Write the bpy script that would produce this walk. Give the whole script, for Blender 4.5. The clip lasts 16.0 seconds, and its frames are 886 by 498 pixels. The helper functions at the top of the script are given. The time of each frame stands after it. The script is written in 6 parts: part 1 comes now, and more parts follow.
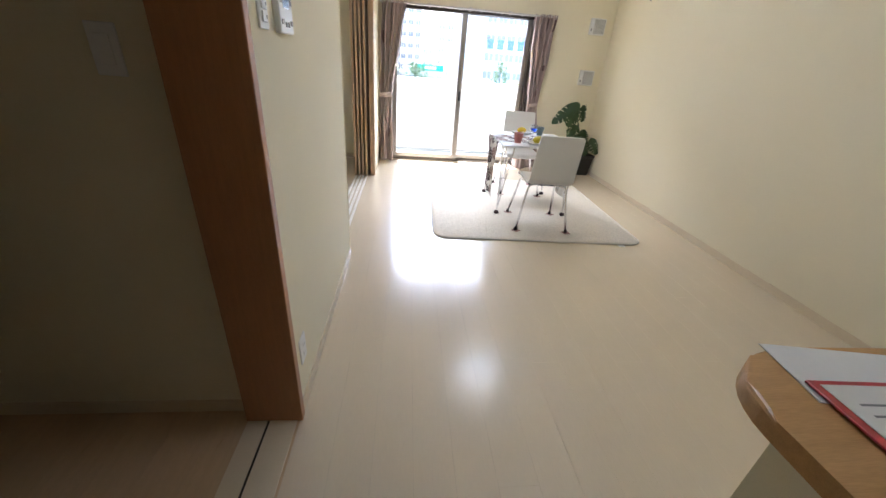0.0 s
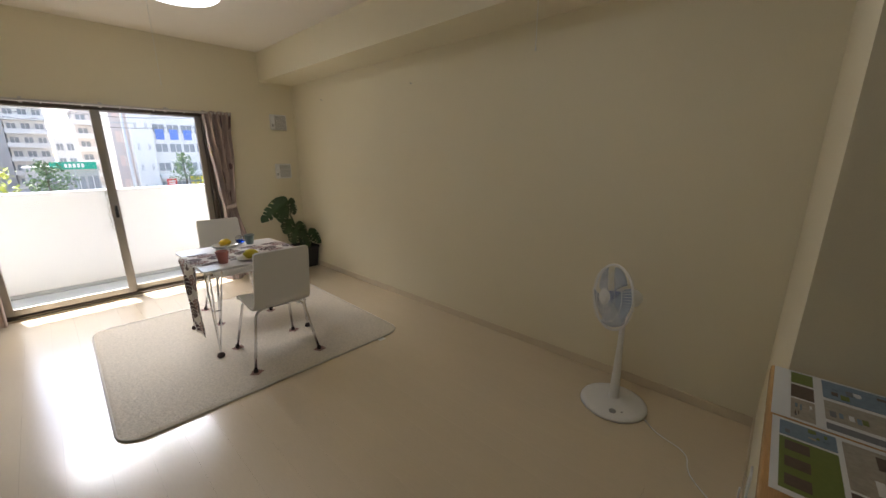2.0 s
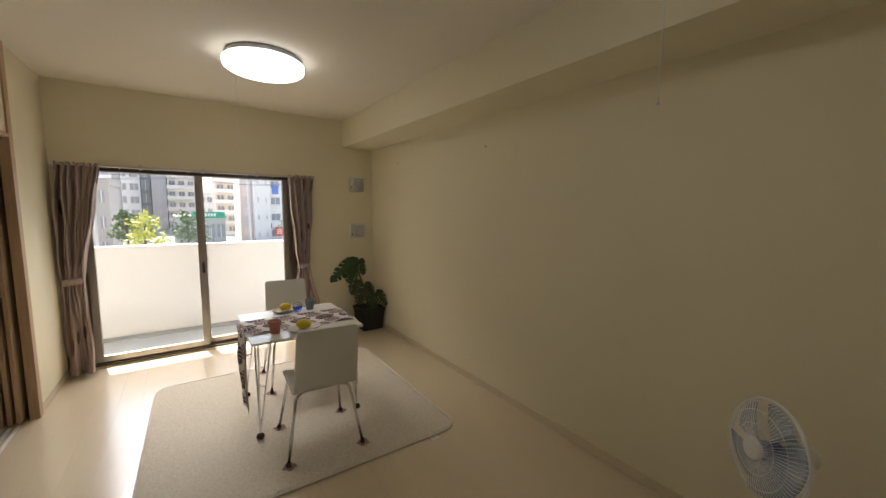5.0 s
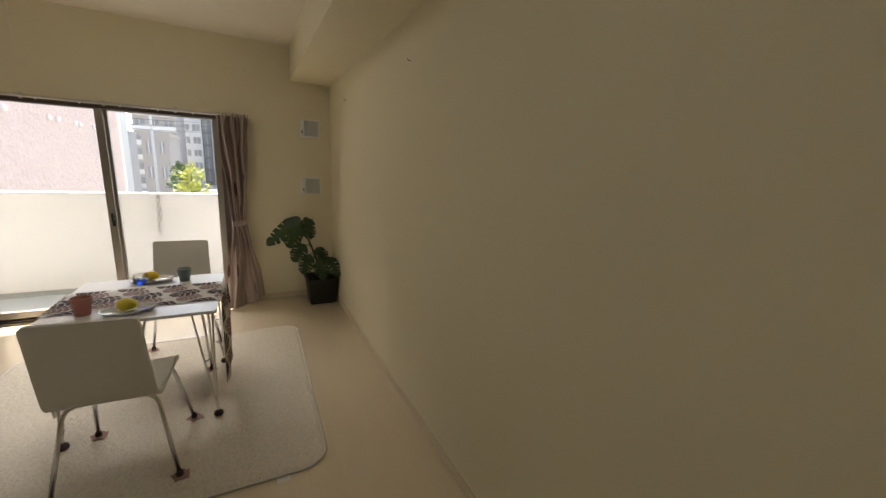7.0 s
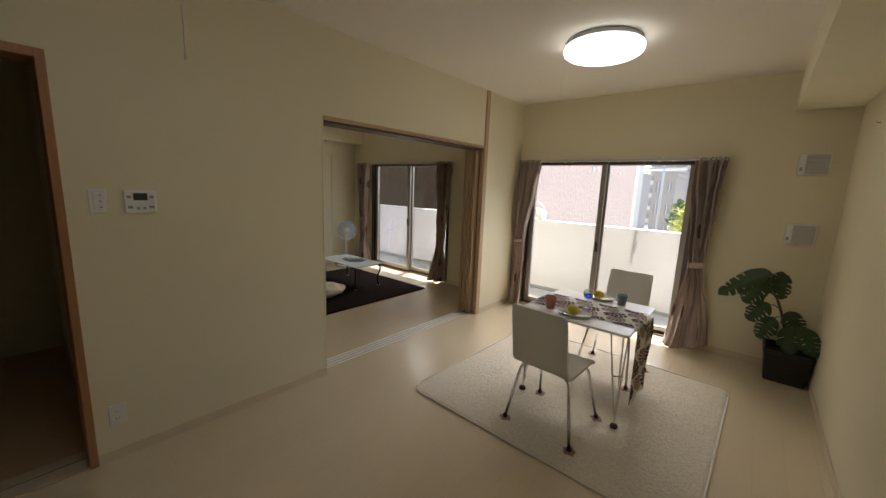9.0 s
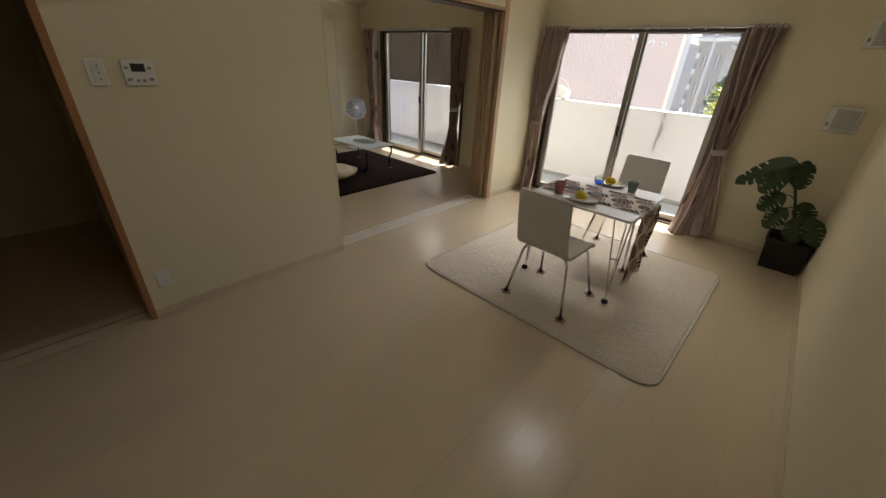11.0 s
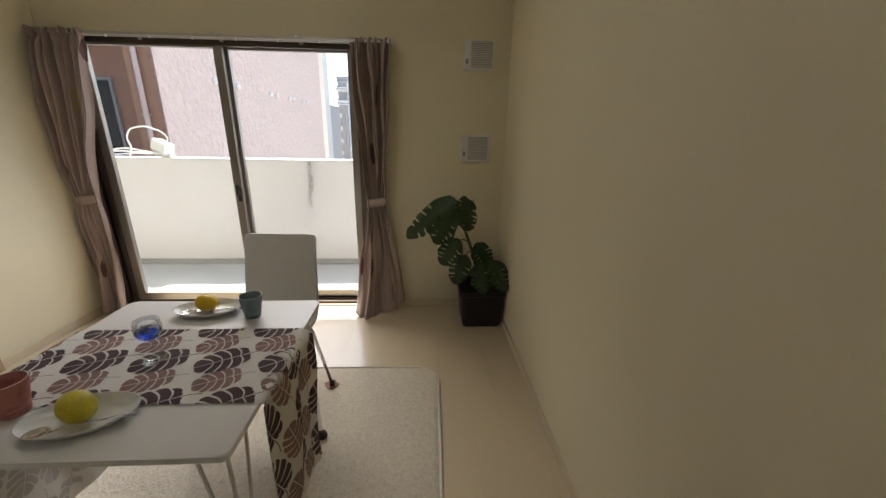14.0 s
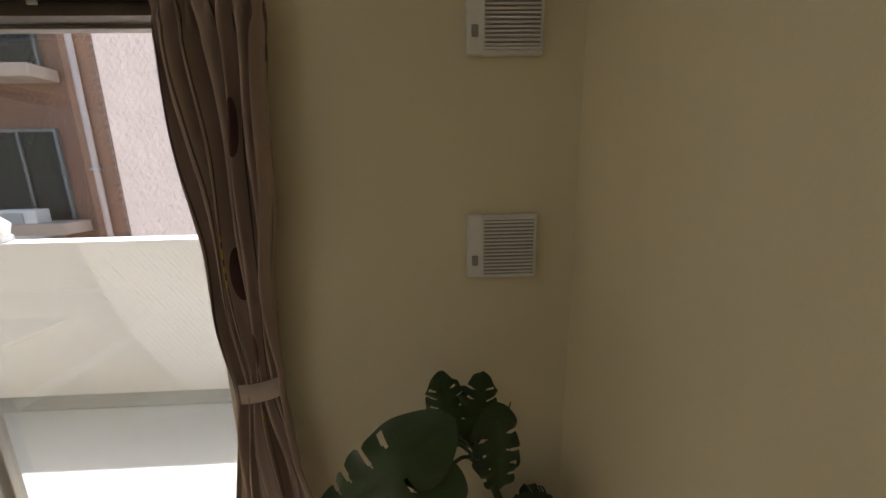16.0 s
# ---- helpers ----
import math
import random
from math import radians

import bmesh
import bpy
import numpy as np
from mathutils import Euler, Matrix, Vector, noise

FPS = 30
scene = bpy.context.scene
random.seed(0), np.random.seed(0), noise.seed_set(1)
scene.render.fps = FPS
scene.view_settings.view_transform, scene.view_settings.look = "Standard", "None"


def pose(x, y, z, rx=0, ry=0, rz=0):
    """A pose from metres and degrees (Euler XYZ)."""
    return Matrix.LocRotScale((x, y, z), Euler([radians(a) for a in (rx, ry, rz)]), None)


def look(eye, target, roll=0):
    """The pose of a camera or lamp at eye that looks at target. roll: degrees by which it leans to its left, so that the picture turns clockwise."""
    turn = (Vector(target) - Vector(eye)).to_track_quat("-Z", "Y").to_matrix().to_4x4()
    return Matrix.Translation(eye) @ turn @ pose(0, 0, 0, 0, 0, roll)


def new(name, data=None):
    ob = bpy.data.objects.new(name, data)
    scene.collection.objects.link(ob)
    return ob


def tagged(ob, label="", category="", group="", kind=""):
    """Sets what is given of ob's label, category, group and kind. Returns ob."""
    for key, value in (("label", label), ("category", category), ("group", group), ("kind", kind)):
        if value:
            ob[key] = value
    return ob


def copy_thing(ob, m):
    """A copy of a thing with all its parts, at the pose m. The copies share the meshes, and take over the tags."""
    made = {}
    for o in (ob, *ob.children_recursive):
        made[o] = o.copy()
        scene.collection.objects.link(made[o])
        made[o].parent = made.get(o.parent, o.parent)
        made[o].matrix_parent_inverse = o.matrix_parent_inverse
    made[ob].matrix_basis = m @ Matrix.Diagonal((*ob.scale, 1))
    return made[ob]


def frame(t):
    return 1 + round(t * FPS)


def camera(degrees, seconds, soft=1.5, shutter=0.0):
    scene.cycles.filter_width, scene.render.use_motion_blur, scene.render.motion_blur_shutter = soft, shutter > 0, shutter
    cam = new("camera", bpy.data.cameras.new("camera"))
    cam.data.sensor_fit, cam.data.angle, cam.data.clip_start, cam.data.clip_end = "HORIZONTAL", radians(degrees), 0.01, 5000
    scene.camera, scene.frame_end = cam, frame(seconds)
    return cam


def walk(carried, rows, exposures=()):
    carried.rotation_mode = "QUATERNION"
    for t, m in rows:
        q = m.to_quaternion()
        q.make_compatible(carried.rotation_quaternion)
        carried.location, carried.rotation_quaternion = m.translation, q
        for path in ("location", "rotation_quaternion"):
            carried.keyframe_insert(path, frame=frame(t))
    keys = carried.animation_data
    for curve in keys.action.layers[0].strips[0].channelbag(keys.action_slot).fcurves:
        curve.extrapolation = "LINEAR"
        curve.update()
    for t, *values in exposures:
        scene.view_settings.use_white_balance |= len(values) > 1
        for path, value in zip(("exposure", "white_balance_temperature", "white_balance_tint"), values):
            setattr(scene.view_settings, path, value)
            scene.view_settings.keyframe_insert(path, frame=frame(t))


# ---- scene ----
cam = camera(100.6, 16.0)
PATH = [
    (0, (0.088, 0.068, 1.334), (0.3, 1.839, 0.428), 4.7),
    (0.2, (0.076, 0.103, 1.398), (0.363, 1.924, 0.623), 3.1),
    (0.5, (0.08, 0.118, 1.5), (0.485, 2.0, 0.955), 2.8),
    (1, (0.131, 0.273, 1.515), (0.728, 2.125, 1.051), 1.2),
    (1.5, (0.271, 0.469, 1.494), (1.134, 2.22, 1.058), -0.4),
    (2, (0.316, 0.575, 1.475), (1.738, 1.892, 0.981), -0.1),
    (2.2, (0.324, 0.633, 1.478), (1.92, 1.729, 0.978), -1.0),
    (2.5, (0.291, 0.696, 1.515), (1.981, 1.665, 1.059), -1.6),
    (3, (0.233, 0.679, 1.619), (1.95, 1.705, 1.636), -0.9),
    (3.5, (0.232, 0.665, 1.657), (1.836, 1.86, 1.691), -0.6),
    (3.7, (0.232, 0.65, 1.661), (1.759, 1.943, 1.662), -0.3),
    (5.8, (1.186, 1.112, 1.528), (2.267, 2.769, 1.238), 0.8),
    (6, (1.331, 1.186, 1.524), (2.531, 2.758, 1.226), 0.4),
    (6.5, (1.7, 1.246, 1.52), (3.096, 2.648, 1.223), -1.0),
    (7, (1.925, 1.15, 1.512), (2.844, 2.878, 1.096), 2.8),
    (7.5, (2.039, 1.193, 1.516), (2.426, 3.11, 1.098), 2.8),
    (8, (2.06, 1.219, 1.508), (1.94, 3.175, 1.105), 3.3),
    (8.5, (2.126, 1.027, 1.524), (1.12, 2.721, 1.183), 2.6),
    (8.7, (2.188, 0.988, 1.562), (0.964, 2.545, 1.285), 0.8),
    (10.8, (2.309, 0.964, 1.612), (1.089, 2.278, 0.727), 1.8),
    (11, (2.292, 0.963, 1.582), (1.115, 2.289, 0.658), 3.0),
    (11.5, (2.195, 1.065, 1.55), (1.259, 2.518, 0.543), 3.1),
    (12, (2.002, 1.219, 1.489), (1.437, 2.859, 0.492), 0.9),
    (12.5, (1.961, 1.505, 1.476), (1.668, 3.312, 0.67), -0.6),
    (13, (2.001, 1.86, 1.469), (2.017, 3.741, 0.788), -1.2),
    (13.5, (2.049, 2.303, 1.401), (2.273, 4.148, 0.664), -0.4),
    (14, (2.164, 2.752, 1.399), (2.274, 4.652, 0.783), 1.1),
    (14.5, (2.237, 3.233, 1.4), (2.396, 5.15, 0.853), 2.1),
    (15, (2.285, 3.69, 1.397), (2.345, 5.619, 0.87), 0.9),
    (15.5, (2.326, 4.098, 1.426), (2.383, 6.038, 0.944), 1.1),
    (16, (2.329, 4.473, 1.503), (2.407, 6.431, 1.072), -1.1),
]
EXPOSURE = [(0.0, 3.47, 5500, 14), (0.5, 3.05, 5600, 14), (1.5, 2.33, 5900, 14), (2.5, 2.2, 6700, 14), (3.5, 2.15, 6900, 14), (6.5, 1.93, 6900, 11.5),
            (8.0, 1.95, 6700, 11.5), (11.0, 1.78, 6750, 11.5), (12.5, 1.84, 6650, 11.5), (14.0, 1.69, 6500, 11.5), (15.5, 1.53, 6500, 11.5), (16.0, 1.56, 6700, 11.5)]
walk(cam, [(t, look(*p)) for t, *p in PATH], EXPOSURE)

# ---- world, sun, exposure ----
world = bpy.data.worlds.new("sky")
scene.world = world
world.use_nodes = True
wn = world.node_tree
sky = wn.nodes.new("ShaderNodeTexSky")
sky.sky_type = "NISHITA"
sky.sun_disc = False
sky.dust_density = 2.5
SUN_TO = Vector((0.25, -1.0, -1.62)).normalized()
sky.sun_elevation = math.asin(-SUN_TO.z)
sky.sun_rotation = math.atan2(-SUN_TO.x, -SUN_TO.y)
wn.links.new(sky.outputs[0], wn.nodes["Background"].inputs[0])
wn.nodes["Background"].inputs[1].default_value = 0.15
sun = new("sun", bpy.data.lights.new("sun", "SUN"))
sun.data.energy = 4.0
sun.data.angle = radians(0.6)
sun.data.color = (1.0, 0.98, 0.945)
sun.rotation_euler = SUN_TO.to_track_quat("-Z", "Y").to_euler()
LAMP = 0.88
# added area lamps, hidden under the soffit, boost the sky's light through the two balcony doors
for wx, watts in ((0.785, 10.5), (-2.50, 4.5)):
    sl = new("sky_fill_lamp", bpy.data.lights.new("sky_fill_lamp", "AREA"))
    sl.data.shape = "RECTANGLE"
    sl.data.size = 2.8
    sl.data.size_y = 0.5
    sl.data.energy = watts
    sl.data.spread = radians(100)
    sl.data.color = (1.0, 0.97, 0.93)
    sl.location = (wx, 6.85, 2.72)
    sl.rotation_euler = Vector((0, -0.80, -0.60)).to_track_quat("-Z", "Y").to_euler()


# ---- materials ----
def nodes_of(m):
    m.use_nodes = True
    t = m.node_tree
    return t, t.nodes["Principled BSDF"]


def surface(name, color, rough=0.6, metal=0.0, vary=0.06, scale=6.0, fine=120.0, bump=0.05, stretch=(1, 1, 1),
            per_object=0.0, coat=0.0, depth=0.002, rough_vary=0.06):
    """A painted, wooden, woven or metal surface: broad tone drift, fine grain, matching relief."""
    m = bpy.data.materials.new(name)
    t, p = nodes_of(m)
    co = t.nodes.new("ShaderNodeTexCoord")
    mp = t.nodes.new("ShaderNodeMapping")
    mp.inputs["Scale"].default_value = stretch
    t.links.new(co.outputs["Object"], mp.inputs["Vector"])
    big = t.nodes.new("ShaderNodeTexNoise")
    big.inputs["Scale"].default_value = scale
    big.inputs["Detail"].default_value = 4
    small = t.nodes.new("ShaderNodeTexNoise")
    small.inputs["Scale"].default_value = fine
    small.inputs["Detail"].default_value = 3
    for n in (big, small):
        t.links.new(mp.outputs[0], n.inputs["Vector"])
    add = t.nodes.new("ShaderNodeMath")
    add.operation = "ADD"
    t.links.new(big.outputs["Fac"], add.inputs[0])
    t.links.new(small.outputs["Fac"], add.inputs[1])
    last = add.outputs[0]
    if per_object:
        info = t.nodes.new("ShaderNodeObjectInfo")
        mul = t.nodes.new("ShaderNodeMath")
        mul.operation = "MULTIPLY_ADD"
        mul.inputs[1].default_value = per_object
        t.links.new(info.outputs["Random"], mul.inputs[0])
        t.links.new(last, mul.inputs[2])
        last = mul.outputs[0]
    rng = t.nodes.new("ShaderNodeMapRange")
    rng.inputs["From Min"].default_value = 0.6
    rng.inputs["From Max"].default_value = 1.4 + per_object
    rng.inputs["To Min"].default_value = 1 - vary
    rng.inputs["To Max"].default_value = 1 + vary
    t.links.new(last, rng.inputs["Value"])
    hsv = t.nodes.new("ShaderNodeHueSaturation")
    hsv.inputs["Color"].default_value = (*color, 1)
    t.links.new(rng.outputs[0], hsv.inputs["Value"])
    t.links.new(hsv.outputs[0], p.inputs["Base Color"])
    rr = t.nodes.new("ShaderNodeMapRange")
    rr.inputs["To Min"].default_value = max(0.02, rough - rough_vary)
    rr.inputs["To Max"].default_value = min(1.0, rough + rough_vary)
    t.links.new(big.outputs["Fac"], rr.inputs["Value"])
    t.links.new(rr.outputs[0], p.inputs["Roughness"])
    p.inputs["Metallic"].default_value = metal
    p.inputs["Coat Weight"].default_value = coat
    p.inputs["Coat Roughness"].default_value = 0.19
    p.inputs["Coat IOR"].default_value = 1.52
    if bump:
        b = t.nodes.new("ShaderNodeBump")
        b.inputs["Strength"].default_value = bump
        b.inputs["Distance"].default_value = depth
        t.links.new(small.outputs["Fac"], b.inputs["Height"])
        t.links.new(b.outputs[0], p.inputs["Normal"])
    return m


def glass(name, tint=(0.95, 0.97, 0.97), gloss=0.5):
    m = bpy.data.materials.new(name)
    m.use_nodes = True
    t = m.node_tree
    t.nodes.remove(t.nodes["Principled BSDF"])
    tr = t.nodes.new("ShaderNodeBsdfTransparent")
    tr.inputs[0].default_value = (*tint, 1)
    gl = t.nodes.new("ShaderNodeBsdfGlossy")
    gl.inputs["Roughness"].default_value = 0.02
    fr = t.nodes.new("ShaderNodeFresnel")
    fr.inputs["IOR"].default_value = 1.45
    k = t.nodes.new("ShaderNodeMath")
    k.operation = "MULTIPLY"
    k.inputs[1].default_value = gloss
    mix = t.nodes.new("ShaderNodeMixShader")
    t.links.new(fr.outputs[0], k.inputs[0])
    t.links.new(k.outputs[0], mix.inputs[0])
    t.links.new(tr.outputs[0], mix.inputs[1])
    t.links.new(gl.outputs[0], mix.inputs[2])
    t.links.new(mix.outputs[0], t.nodes["Material Output"].inputs[0])
    return m


def refracting(name, tint, ior=1.45):
    m = bpy.data.materials.new(name)
    t, p = nodes_of(m)
    p.inputs["Base Color"].default_value = (*tint, 1)
    p.inputs["Transmission Weight"].default_value = 1
    p.inputs["Roughness"].default_value = 0.02
    p.inputs["IOR"].default_value = ior
    return m


def glow(name, color, strength):
    m = bpy.data.materials.new(name)
    t, p = nodes_of(m)
    p.inputs["Base Color"].default_value = (0.8, 0.8, 0.8, 1)
    p.inputs["Emission Color"].default_value = (*color, 1)
    p.inputs["Emission Strength"].default_value = strength
    # moulded plastic: the light is a little uneven across the cover
    n = t.nodes.new("ShaderNodeTexNoise")
    n.inputs["Scale"].default_value = 7
    r = t.nodes.new("ShaderNodeMapRange")
    r.inputs["To Min"].default_value = strength * 0.75
    r.inputs["To Max"].default_value = strength * 1.25
    t.links.new(n.outputs["Fac"], r.inputs["Value"])
    t.links.new(r.outputs[0], p.inputs["Emission Strength"])
    return m


def curtain_cloth():
    """Taupe cloth with a printed tulip pattern: thin stems, burgundy petals, ochre leaves. UV in metres."""
    m = surface("curtain_cloth", (0.41, 0.315, 0.275), 0.85, vary=0.10, scale=9, fine=420, bump=0.15)
    t = m.node_tree
    p = t.nodes["Principled BSDF"]
    base = p.inputs["Base Color"].links[0].from_socket
    uv = t.nodes.new("ShaderNodeTexCoord")

    def spots(sx, sy, shift, size, keep):
        mp = t.nodes.new("ShaderNodeMapping")
        mp.inputs["Scale"].default_value = (sx, sy, 1)
        mp.inputs["Location"].default_value = (shift, shift * 0.7, 0)
        t.links.new(uv.outputs["UV"], mp.inputs["Vector"])
        v = t.nodes.new("ShaderNodeTexVoronoi")
        v.inputs["Scale"].default_value = 1
        v.inputs["Randomness"].default_value = 0.65
        t.links.new(mp.outputs[0], v.inputs["Vector"])
        c = t.nodes.new("ShaderNodeMath")
        c.operation = "LESS_THAN"
        c.inputs[1].default_value = size
        t.links.new(v.outputs["Distance"], c.inputs[0])
        some = t.nodes.new("ShaderNodeSeparateColor")
        t.links.new(v.outputs["Color"], some.inputs[0])
        pick = t.nodes.new("ShaderNodeMath")
        pick.operation = "LESS_THAN"
        pick.inputs[1].default_value = keep
        t.links.new(some.outputs[0], pick.inputs[0])
        both = t.nodes.new("ShaderNodeMath")
        both.operation = "MULTIPLY"
        t.links.new(c.outputs[0], both.inputs[0])
        t.links.new(pick.outputs[0], both.inputs[1])
        return both.outputs[0]

    def sprig(fac):
        """Breaks a long spot up into small leaves one above the other."""
        ws = t.nodes.new("ShaderNodeTexWave")
        ws.bands_direction = "Y"
        ws.inputs["Scale"].default_value = 8.0
        ws.inputs["Distortion"].default_value = 5.0
        t.links.new(uv.outputs["UV"], ws.inputs["Vector"])
        on = t.nodes.new("ShaderNodeMath")
        on.operation = "GREATER_THAN"
        on.inputs[1].default_value = 0.45
        t.links.new(ws.outputs["Fac"], on.inputs[0])
        mul = t.nodes.new("ShaderNodeMath")
        mul.operation = "MULTIPLY"
        t.links.new(on.outputs[0], mul.inputs[0])
        t.links.new(fac, mul.inputs[1])
        return mul.outputs[0]

    wave = t.nodes.new("ShaderNodeTexWave")
    wave.inputs["Scale"].default_value = 2.1
    wave.inputs["Distortion"].default_value = 1.2
    wave.inputs["Detail Scale"].default_value = 0.6
    t.links.new(uv.outputs["UV"], wave.inputs["Vector"])
    stem = t.nodes.new("ShaderNodeMath")
    stem.operation = "GREATER_THAN"
    stem.inputs[1].default_value = 0.996
    t.links.new(wave.outputs["Fac"], stem.inputs[0])
    col = base
    for fac, c in ((stem.outputs[0], (0.10, 0.075, 0.07)), (spots(7.5, 3.2, 0.3, 0.25, 0.9), (0.13, 0.060, 0.062)),
                   (sprig(spots(13.0, 2.6, 1.7, 0.24, 0.40)), (0.42, 0.34, 0.09))):
        mix = t.nodes.new("ShaderNodeMix")
        mix.data_type = "RGBA"
        t.links.new(fac, mix.inputs["Factor"])
        t.links.new(col, mix.inputs["A"])
        mix.inputs["B"].default_value = (*c, 1)
        col = mix.outputs["Result"]
    t.links.new(col, p.inputs["Base Color"])
    p.inputs["Sheen Weight"].default_value = 0.2
    return m


WALL = surface("wallpaper", (0.81, 0.737, 0.545), 0.85, vary=0.025, scale=1.3, fine=260, bump=0.25, depth=0.0015)
CEIL = surface("ceiling_paper", (0.82, 0.755, 0.65), 0.9, vary=0.02, scale=1.1, fine=220, bump=0.2)
BOARD = surface("pale_floorboard", (0.72, 0.605, 0.435), 0.25, vary=0.035, scale=1.6, fine=30, bump=0.0, stretch=(5, 0.7, 1),
                per_object=0.12, coat=1.0, rough_vary=0.015)
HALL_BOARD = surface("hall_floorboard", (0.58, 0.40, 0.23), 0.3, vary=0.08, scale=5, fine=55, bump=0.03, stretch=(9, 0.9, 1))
BASE = surface("baseboard_vinyl", (0.70, 0.59, 0.42), 0.45, vary=0.03)
OAK = surface("pale_oak_trim", (0.50, 0.335, 0.20), 0.45, vary=0.14, scale=7, fine=70, bump=0.06, stretch=(12, 12, 0.8))
DOORWOOD = surface("door_frame_wood", (0.40, 0.19, 0.085), 0.42, vary=0.16, scale=7, fine=60, bump=0.06, stretch=(10, 10, 0.7))
TOPWOOD = surface("counter_wood", (0.56, 0.32, 0.13), 0.25, vary=0.16, scale=6, fine=60, bump=0.03, stretch=(0.8, 11, 11))
PANEL = surface("sliding_panel_face", (0.60, 0.46, 0.31), 0.5, vary=0.08, scale=5, fine=60, bump=0.05, stretch=(10, 10, 0.7))
DARKMETAL = surface("dark_track", (0.05, 0.045, 0.04), 0.5, metal=0.6)
BRONZE = surface("bronze_aluminium", (0.13, 0.105, 0.085), 0.4, metal=0.7, vary=0.06, bump=0.02)
SASH = surface("champagne_aluminium", (0.38, 0.35, 0.31), 0.38, metal=0.8, vary=0.05, bump=0.02)
ALU = surface("aluminium_rail", (0.62, 0.59, 0.54), 0.35, metal=0.6, vary=0.05, bump=0.02)
CHROME = surface("chrome", (0.72, 0.72, 0.72), 0.16, metal=1.0, vary=0.03, bump=0.0)
STEEL = surface("galvanised_steel", (0.45, 0.45, 0.44), 0.45, metal=0.9, vary=0.1)
WHITE = surface("white_lacquer", (0.80, 0.78, 0.75), 0.32, vary=0.02, bump=0.01)
LEATHER = surface("white_leatherette", (0.76, 0.74, 0.70), 0.45, vary=0.03, fine=300, bump=0.12, depth=0.0006)
PLASTIC = surface("white_plastic", (0.82, 0.81, 0.78), 0.35, vary=0.02, bump=0.0)
GREYPLASTIC = surface("grey_plastic", (0.33, 0.32, 0.30), 0.5, vary=0.04, bump=0.0)
BLACK = surface("black_plastic", (0.02, 0.02, 0.022), 0.4, vary=0.1)
LCD = surface("dark_display", (0.03, 0.035, 0.035), 0.15, vary=0.02, bump=0)
CAP = surface("dark_sock", (0.05, 0.03, 0.028), 0.8, vary=0.2)
FELT = surface("pink_felt", (0.34, 0.20, 0.17), 0.9, vary=0.15, fine=300, bump=0.3)
CURTAIN = curtain_cloth()
TIE = surface("tieback_cloth", (0.46, 0.37, 0.33), 0.85, vary=0.12, scale=30, fine=400, bump=0.15)
RUG = surface("cream_shag", (0.70, 0.63, 0.52), 0.95, vary=0.15, scale=60, fine=110, bump=0.65, depth=0.009)
RUGEDGE = surface("rug_binding", (0.66, 0.61, 0.54), 0.85, vary=0.08, fine=300, bump=0.3)
DARKRUG = surface("dark_brown_rug", (0.022, 0.013, 0.011), 0.95, vary=0.3, scale=14, fine=240, bump=0.8, depth=0.005)
LINEN = surface("runner_linen", (0.80, 0.77, 0.72), 0.85, vary=0.07, scale=14, fine=520, bump=0.2)
PRINT_DARK = surface("print_dark", (0.085, 0.050, 0.052), 0.85, vary=0.1, fine=520, bump=0.2)
PRINT_MAUVE = surface("print_mauve", (0.30, 0.185, 0.165), 0.85, vary=0.1, fine=520, bump=0.2)
PRINT_GREY = surface("print_grey", (0.56, 0.52, 0.48), 0.85, vary=0.1, fine=520, bump=0.2)
CUSHION = surface("cream_cushion", (0.66, 0.60, 0.44), 0.9, vary=0.08, scale=9, fine=260, bump=0.3)
CHINA = surface("white_china", (0.80, 0.79, 0.76), 0.12, vary=0.02, bump=0)
PINKCUP = surface("pink_stoneware", (0.52, 0.20, 0.17), 0.35, vary=0.12, scale=30)
CREAMCUP = surface("cup_inside", (0.70, 0.62, 0.55), 0.3, vary=0.04)
TEALCUP = surface("teal_stoneware", (0.19, 0.26, 0.275), 0.4, vary=0.12, scale=40)
LEMON = surface("lemon_peel", (0.74, 0.50, 0.02), 0.4, vary=0.10, scale=12, fine=220, bump=0.25)
LIME = surface("green_lemon_peel", (0.66, 0.54, 0.03), 0.4, vary=0.20, scale=9, fine=220, bump=0.25)
LEAF = surface("monstera_leaf", (0.027, 0.060, 0.012), 0.42, vary=0.35, scale=14, fine=90, bump=0.2, per_object=0.3)
STEM = surface("monstera_stem", (0.055, 0.075, 0.03), 0.5, vary=0.2)
POT = surface("black_pot", (0.011, 0.009, 0.009), 0.5, vary=0.2)
SOIL = surface("potting_soil", (0.03, 0.022, 0.016), 0.95, vary=0.4, fine=90, bump=1.0, depth=0.01)
PAPER = surface("paper", (0.78, 0.77, 0.74), 0.7, vary=0.02, bump=0.02)
INK = surface("print_ink", (0.22, 0.22, 0.22), 0.7, vary=0.1, bump=0)
RED = surface("red_board", (0.48, 0.03, 0.035), 0.3, vary=0.06, bump=0.02)
GREENINK = surface("leaflet_green", (0.18, 0.22, 0.05), 0.5, vary=0.08, bump=0)
BROWNINK = surface("leaflet_brown", (0.13, 0.085, 0.06), 0.5, vary=0.2, scale=30, bump=0)
BLUEINK = surface("leaflet_blue", (0.20, 0.27, 0.33), 0.5, vary=0.15, scale=30, bump=0)
LEDGE = surface("beige_ledge_paint", (0.46, 0.33, 0.25), 0.8, vary=0.06, scale=2, fine=40, bump=0.2)
TANINK = surface("leaflet_tan", (0.40, 0.35, 0.27), 0.5, vary=0.2, scale=25, bump=0)
TEALWRAP = surface("teal_wrapped_plastic", (0.03, 0.075, 0.08), 0.12, vary=0.2, scale=30, fine=60, bump=0.8, depth=0.01)
